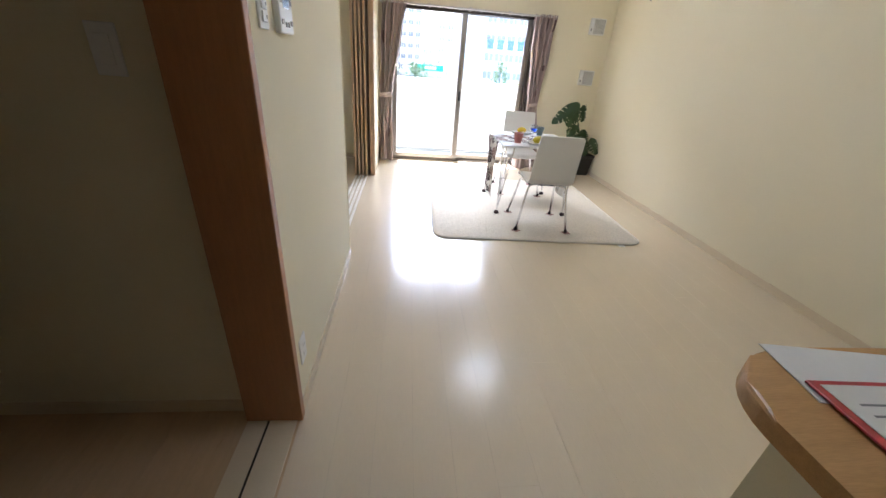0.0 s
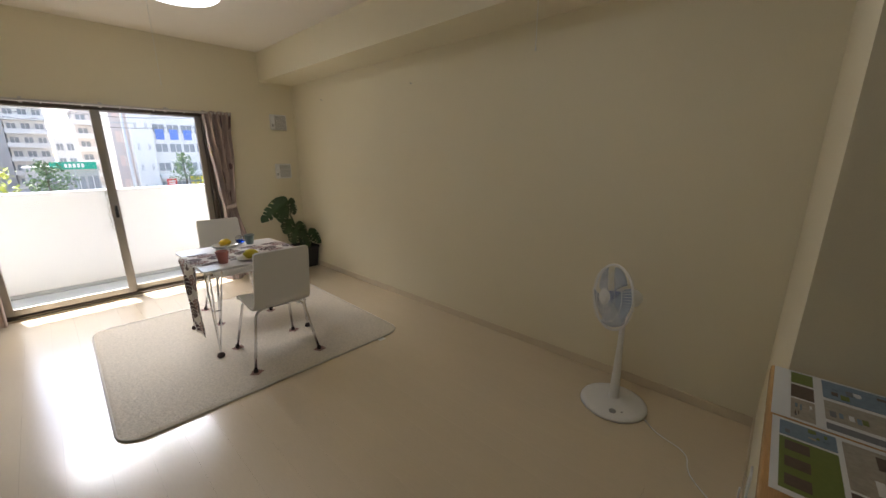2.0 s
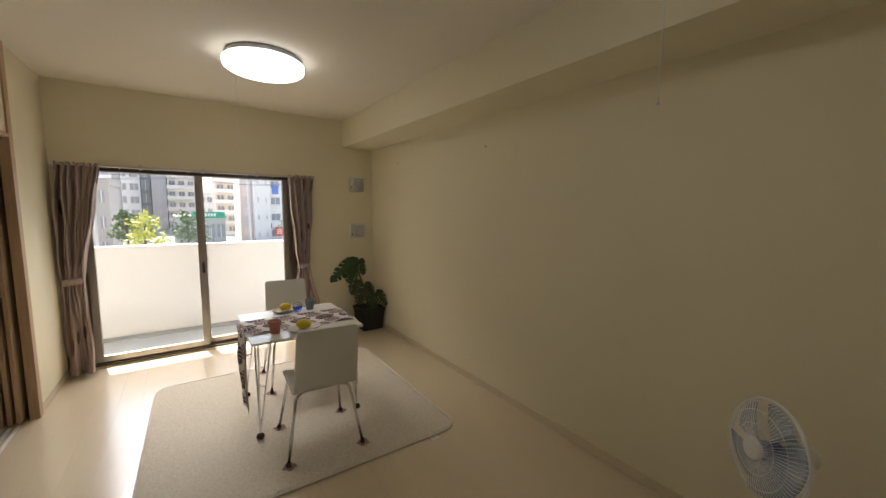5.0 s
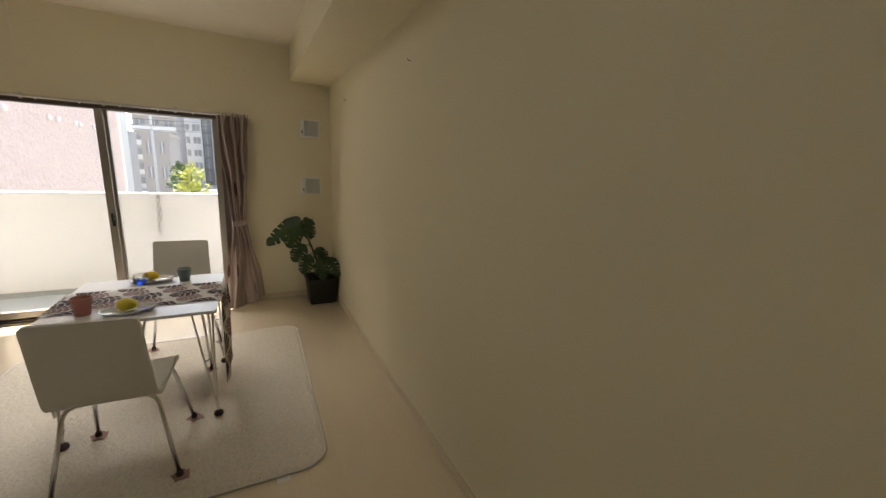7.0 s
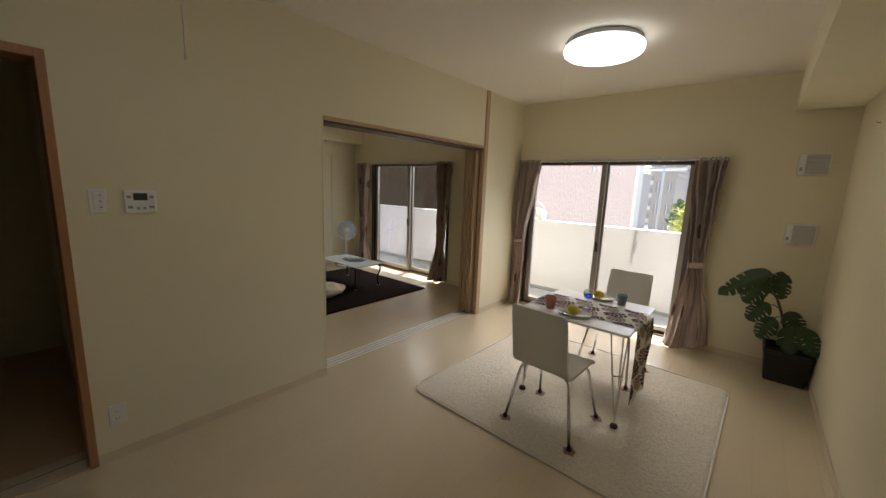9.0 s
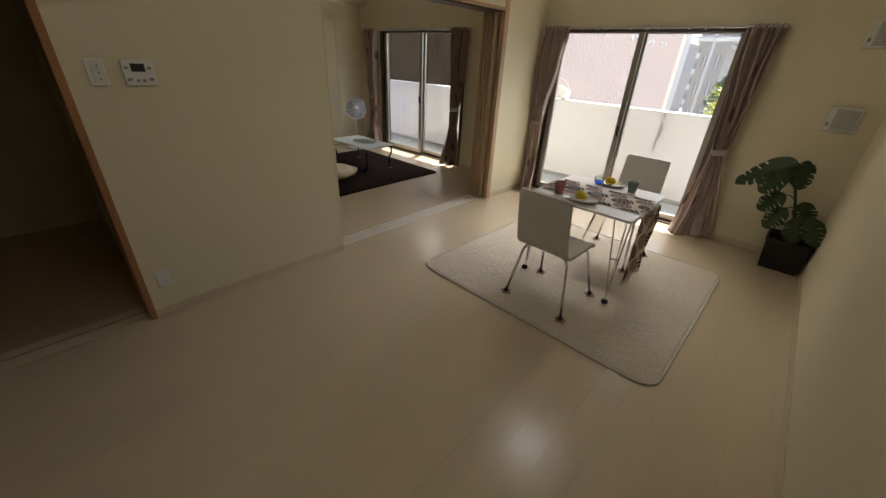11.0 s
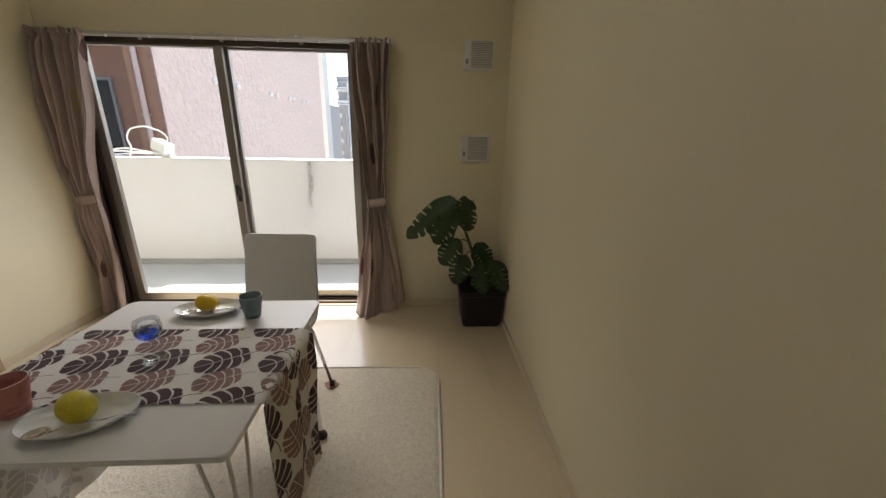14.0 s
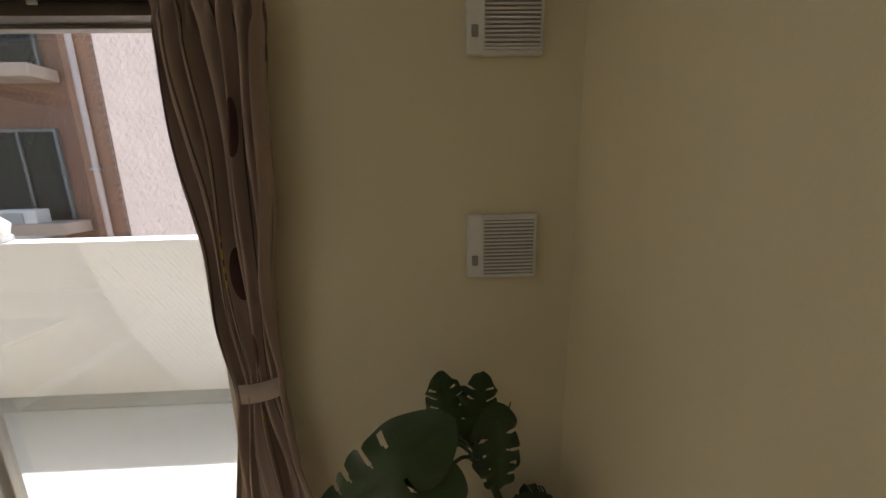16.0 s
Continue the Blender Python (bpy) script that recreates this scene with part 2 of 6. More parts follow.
BALCONY = surface("balcony_floor", (0.42, 0.44, 0.46), 0.75, vary=0.06, scale=3, fine=90, bump=0.2)
PARAPET = surface("parapet_paint", (0.70, 0.68, 0.72), 0.8, vary=0.03, scale=2, fine=110, bump=0.35)
PINKWALL = surface("pink_stucco", (0.73, 0.55, 0.455), 0.9, vary=0.08, scale=1.2, fine=5, bump=1.0, depth=0.14)
BRICK = surface("brown_tile_brick", (0.33, 0.17, 0.10), 0.8, vary=0.2, scale=6, fine=30, bump=0.3, per_object=0.4)
REDDISH = surface("red_brown_render", (0.20, 0.095, 0.055), 0.85, vary=0.08, scale=2, fine=40, bump=0.3)
CONC = surface("pale_concrete", (0.58, 0.57, 0.55), 0.85, vary=0.08, scale=0.5, fine=8, bump=0.2)
GREYTILE = surface("grey_cladding", (0.40, 0.375, 0.35), 0.7, vary=0.08, scale=0.4, fine=8, bump=0.1)
DARKTILE = surface("dark_cladding", (0.20, 0.20, 0.20), 0.4, vary=0.1, scale=0.4, fine=8, bump=0.1)
OFFWHITE = surface("white_render", (0.72, 0.675, 0.61), 0.85, vary=0.05, scale=0.4, fine=8, bump=0.1)
# distant panes: haze and sky reflection are put into this lifted grey
WINHAZE = surface("hazed_window_glass", (0.26, 0.26, 0.26), 0.35, vary=0.3, scale=0.5, bump=0)
WINBLUE = surface("blue_film_window", (0.12, 0.20, 0.52), 0.2, vary=0.2, scale=0.6, bump=0)
SIGNGREEN = surface("green_sign", (0.0, 0.28, 0.16), 0.5, vary=0.05, bump=0)
SIGNRED = surface("red_sign", (0.5, 0.03, 0.03), 0.5, vary=0.08, bump=0)
SIGNYELLOW = surface("yellow_sign", (0.62, 0.46, 0.02), 0.5, vary=0.08, bump=0)
ASPHALT = surface("asphalt", (0.06, 0.06, 0.062), 0.9, vary=0.2, scale=0.6, fine=20, bump=0.4)
PAVE = surface("pavement_concrete", (0.32, 0.31, 0.30), 0.9, vary=0.12, scale=0.6, fine=12, bump=0.3)
FOLIAGE = surface("street_tree_leaf", (0.11, 0.17, 0.06), 0.6, vary=0.35, scale=2, fine=9, bump=0)
YELLOWLEAF = surface("yellow_green_leaf", (0.48, 0.50, 0.10), 0.6, vary=0.3, scale=2, fine=9, bump=0)
BARK = surface("bark", (0.12, 0.09, 0.07), 0.9, vary=0.3, scale=5, fine=30, bump=0.5)
PANE = glass("window_glass", gloss=0.3)
TABLEGLASS = glass("table_glass", (0.90, 0.95, 0.95), 0.6)
BLUEPLASTIC = surface("milky_blue_plastic", (0.50, 0.62, 0.82), 0.3, vary=0.03, bump=0)
BLUEPLASTIC.node_tree.nodes["Principled BSDF"].inputs["Alpha"].default_value = 0.38
BLUEHUB = surface("blue_hub_plastic", (0.10, 0.16, 0.42), 0.3, vary=0.05, bump=0)
CLEAR = glass("clear_glass", (0.97, 0.98, 0.98), 0.42)
# low table glass: the bright window reflection is put into this pale colour
GLARETOP = surface("glass_with_painted_glare", (0.66, 0.72, 0.71), 0.12, vary=0.03, bump=0)
NBPANE = surface("neighbour_window_glass", (0.014, 0.014, 0.013), 0.3, vary=0.3, scale=0.8, bump=0)
NBPANE.node_tree.nodes["Principled BSDF"].inputs["Specular IOR Level"].default_value = 0.12
DARKRUG.node_tree.nodes["Principled BSDF"].inputs["Specular IOR Level"].default_value = 0.1
NBFRAME = surface("grey_window_frame", (0.13, 0.12, 0.11), 0.5, vary=0.08)
HEADWOOD = surface("dark_header_wood", (0.075, 0.045, 0.025), 0.5, vary=0.12, scale=7, fine=60, bump=0.05, stretch=(10, 0.7, 10))
# the shade of the neighbour's recessed balconies is put into this dark brown
SHADEPANEL = surface("dark_brown_shade_panel", (0.062, 0.034, 0.020), 0.7, vary=0.15, scale=3, fine=30, bump=0.2)
SHADEPANEL.node_tree.nodes["Principled BSDF"].inputs["Specular IOR Level"].default_value = 0.1
BLUELIQ = refracting("blue_liquid", (0.02, 0.10, 0.85), 1.33)
COVER = glow("lamp_cover", (0.94, 0.98, 1.0), LAMP)


# ---- building helpers ----
def part(name, bm, material, parent=None, label="", smooth=False):
    """Links a bmesh as one mesh object under a thing or a part."""
    me = bpy.data.meshes.new(name)
    bmesh.ops.recalc_face_normals(bm, faces=bm.faces[:])
    bm.to_mesh(me)
    bm.free()
    if smooth:
        me.shade_smooth()
    me.materials.append(material)
    ob = new(name, me)
    if parent is not None:
        ob.parent = parent
    if label:
        ob["label"] = label
    return ob


def thing(name, label, category, m=None, group="", kind=""):
    ob = new(name)
    ob.empty_display_size = 0.05
    if m is not None:
        ob.matrix_world = m
    return tagged(ob, label, category, group, kind)


def box(bm, lo, hi, bevel=0.0, seg=2):
    r = bmesh.ops.create_cube(bm, size=1.0)
    vs = r["verts"]
    for v in vs:
        for i in range(3):
            v.co[i] = lo[i] if v.co[i] < 0 else hi[i]
    if bevel:
        es = list({e for v in vs for e in v.link_edges})
        bmesh.ops.bevel(bm, geom=es, offset=bevel, segments=seg, affect="EDGES", profile=0.5)
    return bm


def boxes(*items):
    bm = bmesh.new()
    for it in items:
        box(bm, *it)
    return bm


def frame_of(direction):
    z = Vector(direction).normalized()
    a = Vector((0, 0, 1)) if abs(z.z) < 0.95 else Vector((1, 0, 0))
    x = a.cross(z).normalized()
    return x, z.cross(x)


def tube(bm, pts, r, n=8, closed_ends=True):
    """A round bar along a line of points; r may be a list."""
    pts = [Vector(p) for p in pts]
    rs = r if isinstance(r, (list, tuple)) else [r] * len(pts)
    rings = []
    for i, p in enumerate(pts):
        d = (pts[min(i + 1, len(pts) - 1)] - pts[max(i - 1, 0)])
        x, y = frame_of(d)
        if rings:
            px = prev
            x = (px - d.normalized() * px.dot(d.normalized())).normalized()
            y = d.normalized().cross(x)
        prev = x
        rings.append([bm.verts.new(p + rs[i] * (math.cos(2 * math.pi * k / n) * x + math.sin(2 * math.pi * k / n) * y)) for k in range(n)])
    for a, b in zip(rings, rings[1:]):
        for k in range(n):
            bm.faces.new((a[k], a[(k + 1) % n], b[(k + 1) % n], b[k]))
    if closed_ends:
        bm.faces.new(rings[0][::-1])
        bm.faces.new(rings[-1])
    return bm


def bend(pts, rad=0.04, n=5):
    """Rounds the inner corners of a line of points."""
    pts = [Vector(p) for p in pts]
    out = [pts[0]]
    for a, b, c in zip(pts, pts[1:], pts[2:]):
        u, w = (a - b), (c - b)
        k = min(rad, u.length * 0.45, w.length * 0.45)
        p0, p1 = b + u.normalized() * k, b + w.normalized() * k
        for i in range(n + 1):
            s = i / n
            out.append(p0 * (1 - s) ** 2 + b * 2 * s * (1 - s) + p1 * s ** 2)
    out.append(pts[-1])
    return out


def lathe(bm, profile, n=24, at=(0, 0, 0), sx=1.0, sy=1.0):
    """Turns (radius, height) points round the upright axis."""
    rings = []
    for r, z in profile:
        if r < 1e-6:
            rings.append([bm.verts.new((at[0], at[1], at[2] + z))])
        else:
            rings.append([bm.verts.new((at[0] + sx * r * math.cos(2 * math.pi * k / n), at[1] + sy * r * math.sin(2 * math.pi * k / n), at[2] + z)) for k in range(n)])
    for a, b in zip(rings, rings[1:]):
        for k in range(n):
            if len(a) == 1 and len(b) == 1:
                continue
            if len(a) == 1:
                bm.faces.new((a[0], b[k], b[(k + 1) % n]))
            elif len(b) == 1:
                bm.faces.new((a[k], a[(k + 1) % n], b[0]))
            else:
                bm.faces.new((a[k], a[(k + 1) % n], b[(k + 1) % n], b[k]))
    return bm


def rounded(w, d, r, n=6):
    """The outline of a rectangle with round corners, about the origin."""
    out = []
    for cx, cy, a0 in ((w / 2 - r, d / 2 - r, 0), (-w / 2 + r, d / 2 - r, 90), (-w / 2 + r, -d / 2 + r, 180), (w / 2 - r, -d / 2 + r, 270)):
        for i in range(n + 1):
            a = radians(a0 + 90 * i / n)
            out.append((cx + r * math.cos(a), cy + r * math.sin(a)))
    return out


def slab(bm, outline, z0, z1, bevel=0.0):
    low = [bm.verts.new((x, y, z0)) for x, y in outline]
    high = [bm.verts.new((x, y, z1)) for x, y in outline]
    n = len(outline)
    bm.faces.new(low[::-1])
    top = bm.faces.new(high)
    for i in range(n):
        bm.faces.new((low[i], low[(i + 1) % n], high[(i + 1) % n], high[i]))
    if bevel:
        bmesh.ops.bevel(bm, geom=list(top.edges), offset=bevel, segments=3, affect="EDGES", profile=0.5)
    return bm


def sheet(bm, f, nu, nv, uv=None):
    """A sheet of nu by nv quads from f(u, v), u and v from 0 to 1."""
    g = [[bm.verts.new(f(i / nu, j / nv)) for i in range(nu + 1)] for j in range(nv + 1)]
    lay = bm.loops.layers.uv.verify() if uv else None
    for j in range(nv):
        for i in range(nu):
            fc = bm.faces.new((g[j][i], g[j][i + 1], g[j + 1][i + 1], g[j + 1][i]))
            if uv:
                for lp, (a, b) in zip(fc.loops, ((i, j), (i + 1, j), (i + 1, j + 1), (i, j + 1))):
                    lp[lay].uv = uv(a / nu, b / nv)
    return bm


def solid(name, lo, hi, material, label, category, kind="structure", bevel=0.0):
    bm = bmesh.new()
    box(bm, lo, hi, bevel)
    return tagged(part(name, bm, material), label, category, kind=kind)


def pierced(name, axis, at0, at1, u0, u1, z0, z1, holes, material, label):
    """A wall of thickness at0..at1 across axis ('x' or 'y'), from u0 to u1 along it, with holes (ua, ub, za, zb)."""
    us = sorted({u0, u1, *[h[0] for h in holes], *[h[1] for h in holes]})
    zs = sorted({z0, z1, *[h[2] for h in holes], *[h[3] for h in holes]})
    us = [u for u in us if u0 <= u <= u1]
    zs = [z for z in zs if z0 <= z <= z1]
    full = {}
    for i in range(len(us) - 1):
        for j in range(len(zs) - 1):
            cu, cz = (us[i] + us[i + 1]) / 2, (zs[j] + zs[j + 1]) / 2
            full[i, j] = not any(h[0] < cu < h[1] and h[2] < cz < h[3] for h in holes)
    bm = bmesh.new()
    cache = {}

    def vert(a, u, z):
        key = (a, u, z)
        if key not in cache:
            cache[key] = bm.verts.new((a, u, z) if axis == "x" else (u, a, z))
        return cache[key]

    for (i, j), on in full.items():
        if not on:
            continue
        ua, ub, za, zb = us[i], us[i + 1], zs[j], zs[j + 1]
        for a in (at0, at1):
            bm.faces.new((vert(a, ua, za), vert(a, ub, za), vert(a, ub, zb), vert(a, ua, zb)))
        for di, dj, (p, q) in ((-1, 0, ((ua, za), (ua, zb))), (1, 0, ((ub, za), (ub, zb))), (0, -1, ((ua, za), (ub, za))), (0, 1, ((ua, zb), (ub, zb)))):
            if not full.get((i + di, j + dj), False):
                bm.faces.new((vert(at0, *p), vert(at1, *p), vert(at1, *q), vert(at0, *q)))
    return tagged(part(name, bm, material), label, "wall", kind="structure")


# ---- the rooms ----
H = 2.68           # ceiling
YW = 5.55          # inner face of the window wall
XL, XR = -0.31, 2.77
YB = -1.6          # back of the kitchen end
WIN_A = (-0.16, 1.73, 0.0, 1.94)
WIN_B = (-3.44, -1.56, 0.0, 1.94)

pierced("wall_north", "y", YW, YW + 0.16, -4.2, 2.97, -0.16, 3.2, [WIN_A, WIN_B], WALL, "warm white papered window wall with two balcony openings")
pierced("wall_east", "x", XR, XR + 0.2, YB - 0.2, YW, -0.16, 2.95, [], WALL, "plain warm white papered party wall")
pierced("wall_west", "x", XL - 0.2, XL, YB, 4.66, -0.16, H, [(0.27, 1.12, -0.013, 2.08), (2.55, 4.66, -0.013, 2.06)], WALL, "warm white papered wall with a doorway and a wide sliding opening")
pierced("wall_pocket", "x", XL - 0.045, XL, 4.73, YW, -0.16, H, [], WALL, "short papered wall hiding stacked sliding panels")
pierced("wall_south", "y", YB - 0.2, YB, -2.6, XR, -0.16, 2.95, [], WALL, "plain papered back wall of the kitchen end")
pierced("wall_stub", "y", 0.29, 0.49, 1.59, XR, -0.16, H, [], WALL, "short papered wall standing out beside the kitchen counter")
pierced("wall_side_return", "x", 1.59, 1.75, YB, 0.29, -0.16, H, [], WALL, "papered side wall of the kitchen nook")
pierced("wall_bedroom_west", "x", -4.2, -4.02, 1.9, YW, -0.16, 2.95, [], WALL, "papered side wall of the second room")
pierced("wall_bedroom_south", "y", 1.75, 1.9, -4.2, XL - 0.2, -0.16, 2.95, [], WALL, "papered back wall of the second room")
pierced("wall_hall_north", "y", 1.175, 1.30, -2.6, XL - 0.2, -0.16, H, [], WALL, "papered hallway wall in shade")
pierced("wall_hall_west", "x", -2.6, -2.45, YB, 1.175, -0.16, H, [], WALL, "papered end wall of the hallway")
solid("ceiling", (-4.2, YB - 0.2, H), (XR + 0.2, YW + 0.001, H + 0.25), CEIL, "flat cream papered ceiling", "ceiling")
solid("beam", (2.365, 0.49, 2.35), (XR + 0.001, YW + 0.001, H + 0.001), WALL, "boxed-in papered beam along the wall top", "beam")
solid("beam", (-4.02, 1.9, 2.31), (-3.80, YW + 0.001, H + 0.001), WALL, "boxed-in papered beam of the second room", "beam")
solid("floor_slab", (-4.2, YB - 0.2, -0.16), (XR + 0.2, YW, -0.012), surface("screed", (0.42, 0.36, 0.29), 0.8), "floor base under the boards", "floor")


def skirting(lo, hi):
    solid("baseboard", lo, hi, BASE, "low pale cream baseboard along the wall", "baseboard", bevel=0.002)


skirting((XL, 1.145, 0), (XL + 0.008, 2.55, 0.06))
skirting((XL, 4.735, 0), (XL + 0.008, YW, 0.06))
skirting((XL + 0.008, YW - 0.008, 0), (WIN_A[0] - 0.03, YW, 0.06))
skirting((WIN_A[1] + 0.03, YW - 0.008, 0), (XR - 0.008, YW, 0.06))
skirting((XR - 0.008, 0.498, 0), (XR, YW, 0.06))
skirting((1.59, 0.49, 0), (XR - 0.008, 0.498, 0.06))
skirting((WIN_B[1] + 0.03, YW - 0.008, 0), (-0.55, YW, 0.06))
skirting((-4.02, 1.9, 0), (-4.012, YW, 0.06))
skirting((-2.45, 1.167, 0), (-0.52, 1.175, 0.06))


# ---- openings ----
def sliding_window(name, hole, label):
    """A two-leaf aluminium balcony door in a bronze frame."""
    x0, x1, z0, z1 = hole
    w = thing(name, label, "window", kind="structure")
    y0, y1 = YW + 0.02, YW + 0.14
    bm = boxes(((x0, y0, z0), (x0 + 0.035, y1, z1)), ((x1 - 0.035, y0, z0), (x1, y1, z1)),
               ((x0 + 0.035, y0, z1 - 0.035), (x1 - 0.035, y1, z1)), ((x0 + 0.035, y0, -0.01), (x1 - 0.035, y1, 0.03)),
               ((x0 + 0.035, y0 + 0.03, 0.03), (x1 - 0.035, y0 + 0.036, 0.045)), ((x0 + 0.035, y0 + 0.075, 0.03), (x1 - 0.035, y0 + 0.081, 0.045)))
    part("window_frame", bm, BRONZE, w, "dark bronze aluminium outer frame")
    part("window_sill", boxes(((x0 - 0.03, YW - 0.012, 0.0), (x1 + 0.03, y0, 0.010), 0.002)), BASE, w, "pale threshold strip")
    part("window_casing", boxes(((x0 - 0.03, YW - 0.012, 0.0105), (x0, YW + 0.02, z1 + 0.014)), ((x1, YW - 0.012, 0.0105), (x1 + 0.03, YW + 0.02, z1 + 0.014)),
                                ((x0, YW - 0.012, z1), (x1, YW + 0.02, z1 + 0.014))), BRONZE, w, "dark casing")
    mid = (x0 + x1) / 2
    for a, b, y in ((x0 + 0.037, mid + 0.030, y0 + 0.012), (mid - 0.008, x1 - 0.037, y0 + 0.060)):
        za, zb = 0.046, z1 - 0.030
        s = part("sash", boxes(((a, y, za), (a + 0.058, y + 0.036, zb), 0.003), ((b - 0.058, y, za), (b, y + 0.036, zb), 0.003),
                               ((a + 0.058, y, zb - 0.016), (b - 0.058, y + 0.036, zb), 0.003), ((a + 0.058, y, za), (b - 0.058, y + 0.036, za + 0.060), 0.003)), SASH, w, "champagne aluminium sash")
        p = part("pane", boxes(((a + 0.045, y + 0.016, za + 0.055), (b - 0.045, y + 0.021, zb - 0.012))), PANE, s, "clear glass pane")
        p.visible_shadow = False
        bm = bmesh.new()
        xa, xb, zc, zd = a + 0.058, b - 0.058, za + 0.060, zb - 0.016
        for sg in (1, -1):
            c = -2.2
            while c < 2.2:
                # the wire x = mid + c + sg * 0.7 * (z - zc), clipped to the pane
                mx = (xa + xb) / 2
                ends = sorted((e - mx - c) / (sg * 0.7) + zc for e in (xa, xb))
                lo, hi = max(zc, ends[0]), min(zd, ends[1])
                if hi - lo > 0.01:
                    tube(bm, [(mx + c + sg * 0.7 * (q - zc), y + 0.0225, q) for q in (lo, hi)], 0.00022, 3, False)
                c += 0.019
        wm = part("wire_mesh", bm, STEEL, s, "fine diamond wire mesh of the glass")
        wm.visible_shadow = False
    part("latch", boxes(((mid - 0.002, y0 - 0.004, 0.86), (mid + 0.024, y0 + 0.012, 0.96), 0.003), ((mid + 0.002, y0 - 0.030, 0.91), (mid + 0.020, y0 - 0.004, 0.985), 0.005)), BLACK, w, "dark crescent latch")
    return w


sliding_window("window_1", WIN_A, "closed two-leaf bronze aluminium balcony door of the living room")
sliding_window("window_2", WIN_B, "closed two-leaf bronze aluminium balcony door of the second room")

door = thing("door_1", "open doorway to the dark hallway, reddish wooden frame", "doorway", kind="structure")
part("jamb", boxes(((XL - 0.205, 1.115, 0), (XL + 0.012, 1.150, 2.115), 0.003)), DOORWOOD, door, "reddish brown wooden jamb")
part("jamb", boxes(((XL - 0.205, 0.24, 0), (XL + 0.012, 0.275, 2.115), 0.003)), DOORWOOD, door, "reddish brown wooden jamb")
part("head", boxes(((XL - 0.205, 0.275, 2.075), (XL + 0.012, 1.115, 2.115), 0.003)), DOORWOOD, door, "wooden door head")
part("floor_track", boxes(((XL - 0.20, 0.275, 0.0), (XL - 0.125, 1.115, 0.004)), ((XL - 0.115, 0.275, 0.0), (XL - 0.01, 1.115, 0.004))), BASE, door, "pale floor strip with a sliding groove")
part("groove", boxes(((XL - 0.1245, 0.275, 0.0), (XL - 0.1155, 1.115, 0.0012))), DARKMETAL, door, "dark sliding groove")

op = thing("door_2", "wide opening with pale oak trim and four stacked sliding panels", "sliding door", kind="structure")
part("header_trim", boxes(((XL - 0.21, 2.55, 2.035), (XL + 0.012, 4.655, 2.062), 0.003)), OAK, op, "pale oak header strip")
part("header_track", boxes(((XL - 0.195, 2.555, 2.018), (XL - 0.02, 4.65, 2.034))), HEADWOOD, op, "dark ceiling track")
part("post", boxes(((XL - 0.045, 4.660, 0), (XL + 0.012, 4.730, H), 0.003)), OAK, op, "pale oak post")
part("end_trim", boxes(((XL - 0.208, 2.540, 0), (XL + 0.004, 2.552, 2.035))), WALL, op, "white corner trim")
for i in range(4):
    x = XL - 0.075 - 0.042 * i
    pn = part("panel", boxes(((x - 0.022, 4.625 - 0.006 * i, 0.012), (x, 5.42, 2.015), 0.002)), PANEL, op, "pale wooden sliding panel")
    part("edge_strip", boxes(((x - 0.0225, 4.612 - 0.006 * i, 0.012), (x + 0.0005, 4.6245 - 0.006 * i, 2.015), 0.002)), OAK, pn, "oak edge strip")
    part("floor_rail", boxes(((x - 0.019, 2.56, 0.0), (x - 0.013, 4.61, 0.004)), ((x - 0.007, 2.56, 0.0), (x - 0.001, 4.61, 0.004))), PLASTIC, op, "white floor rail")


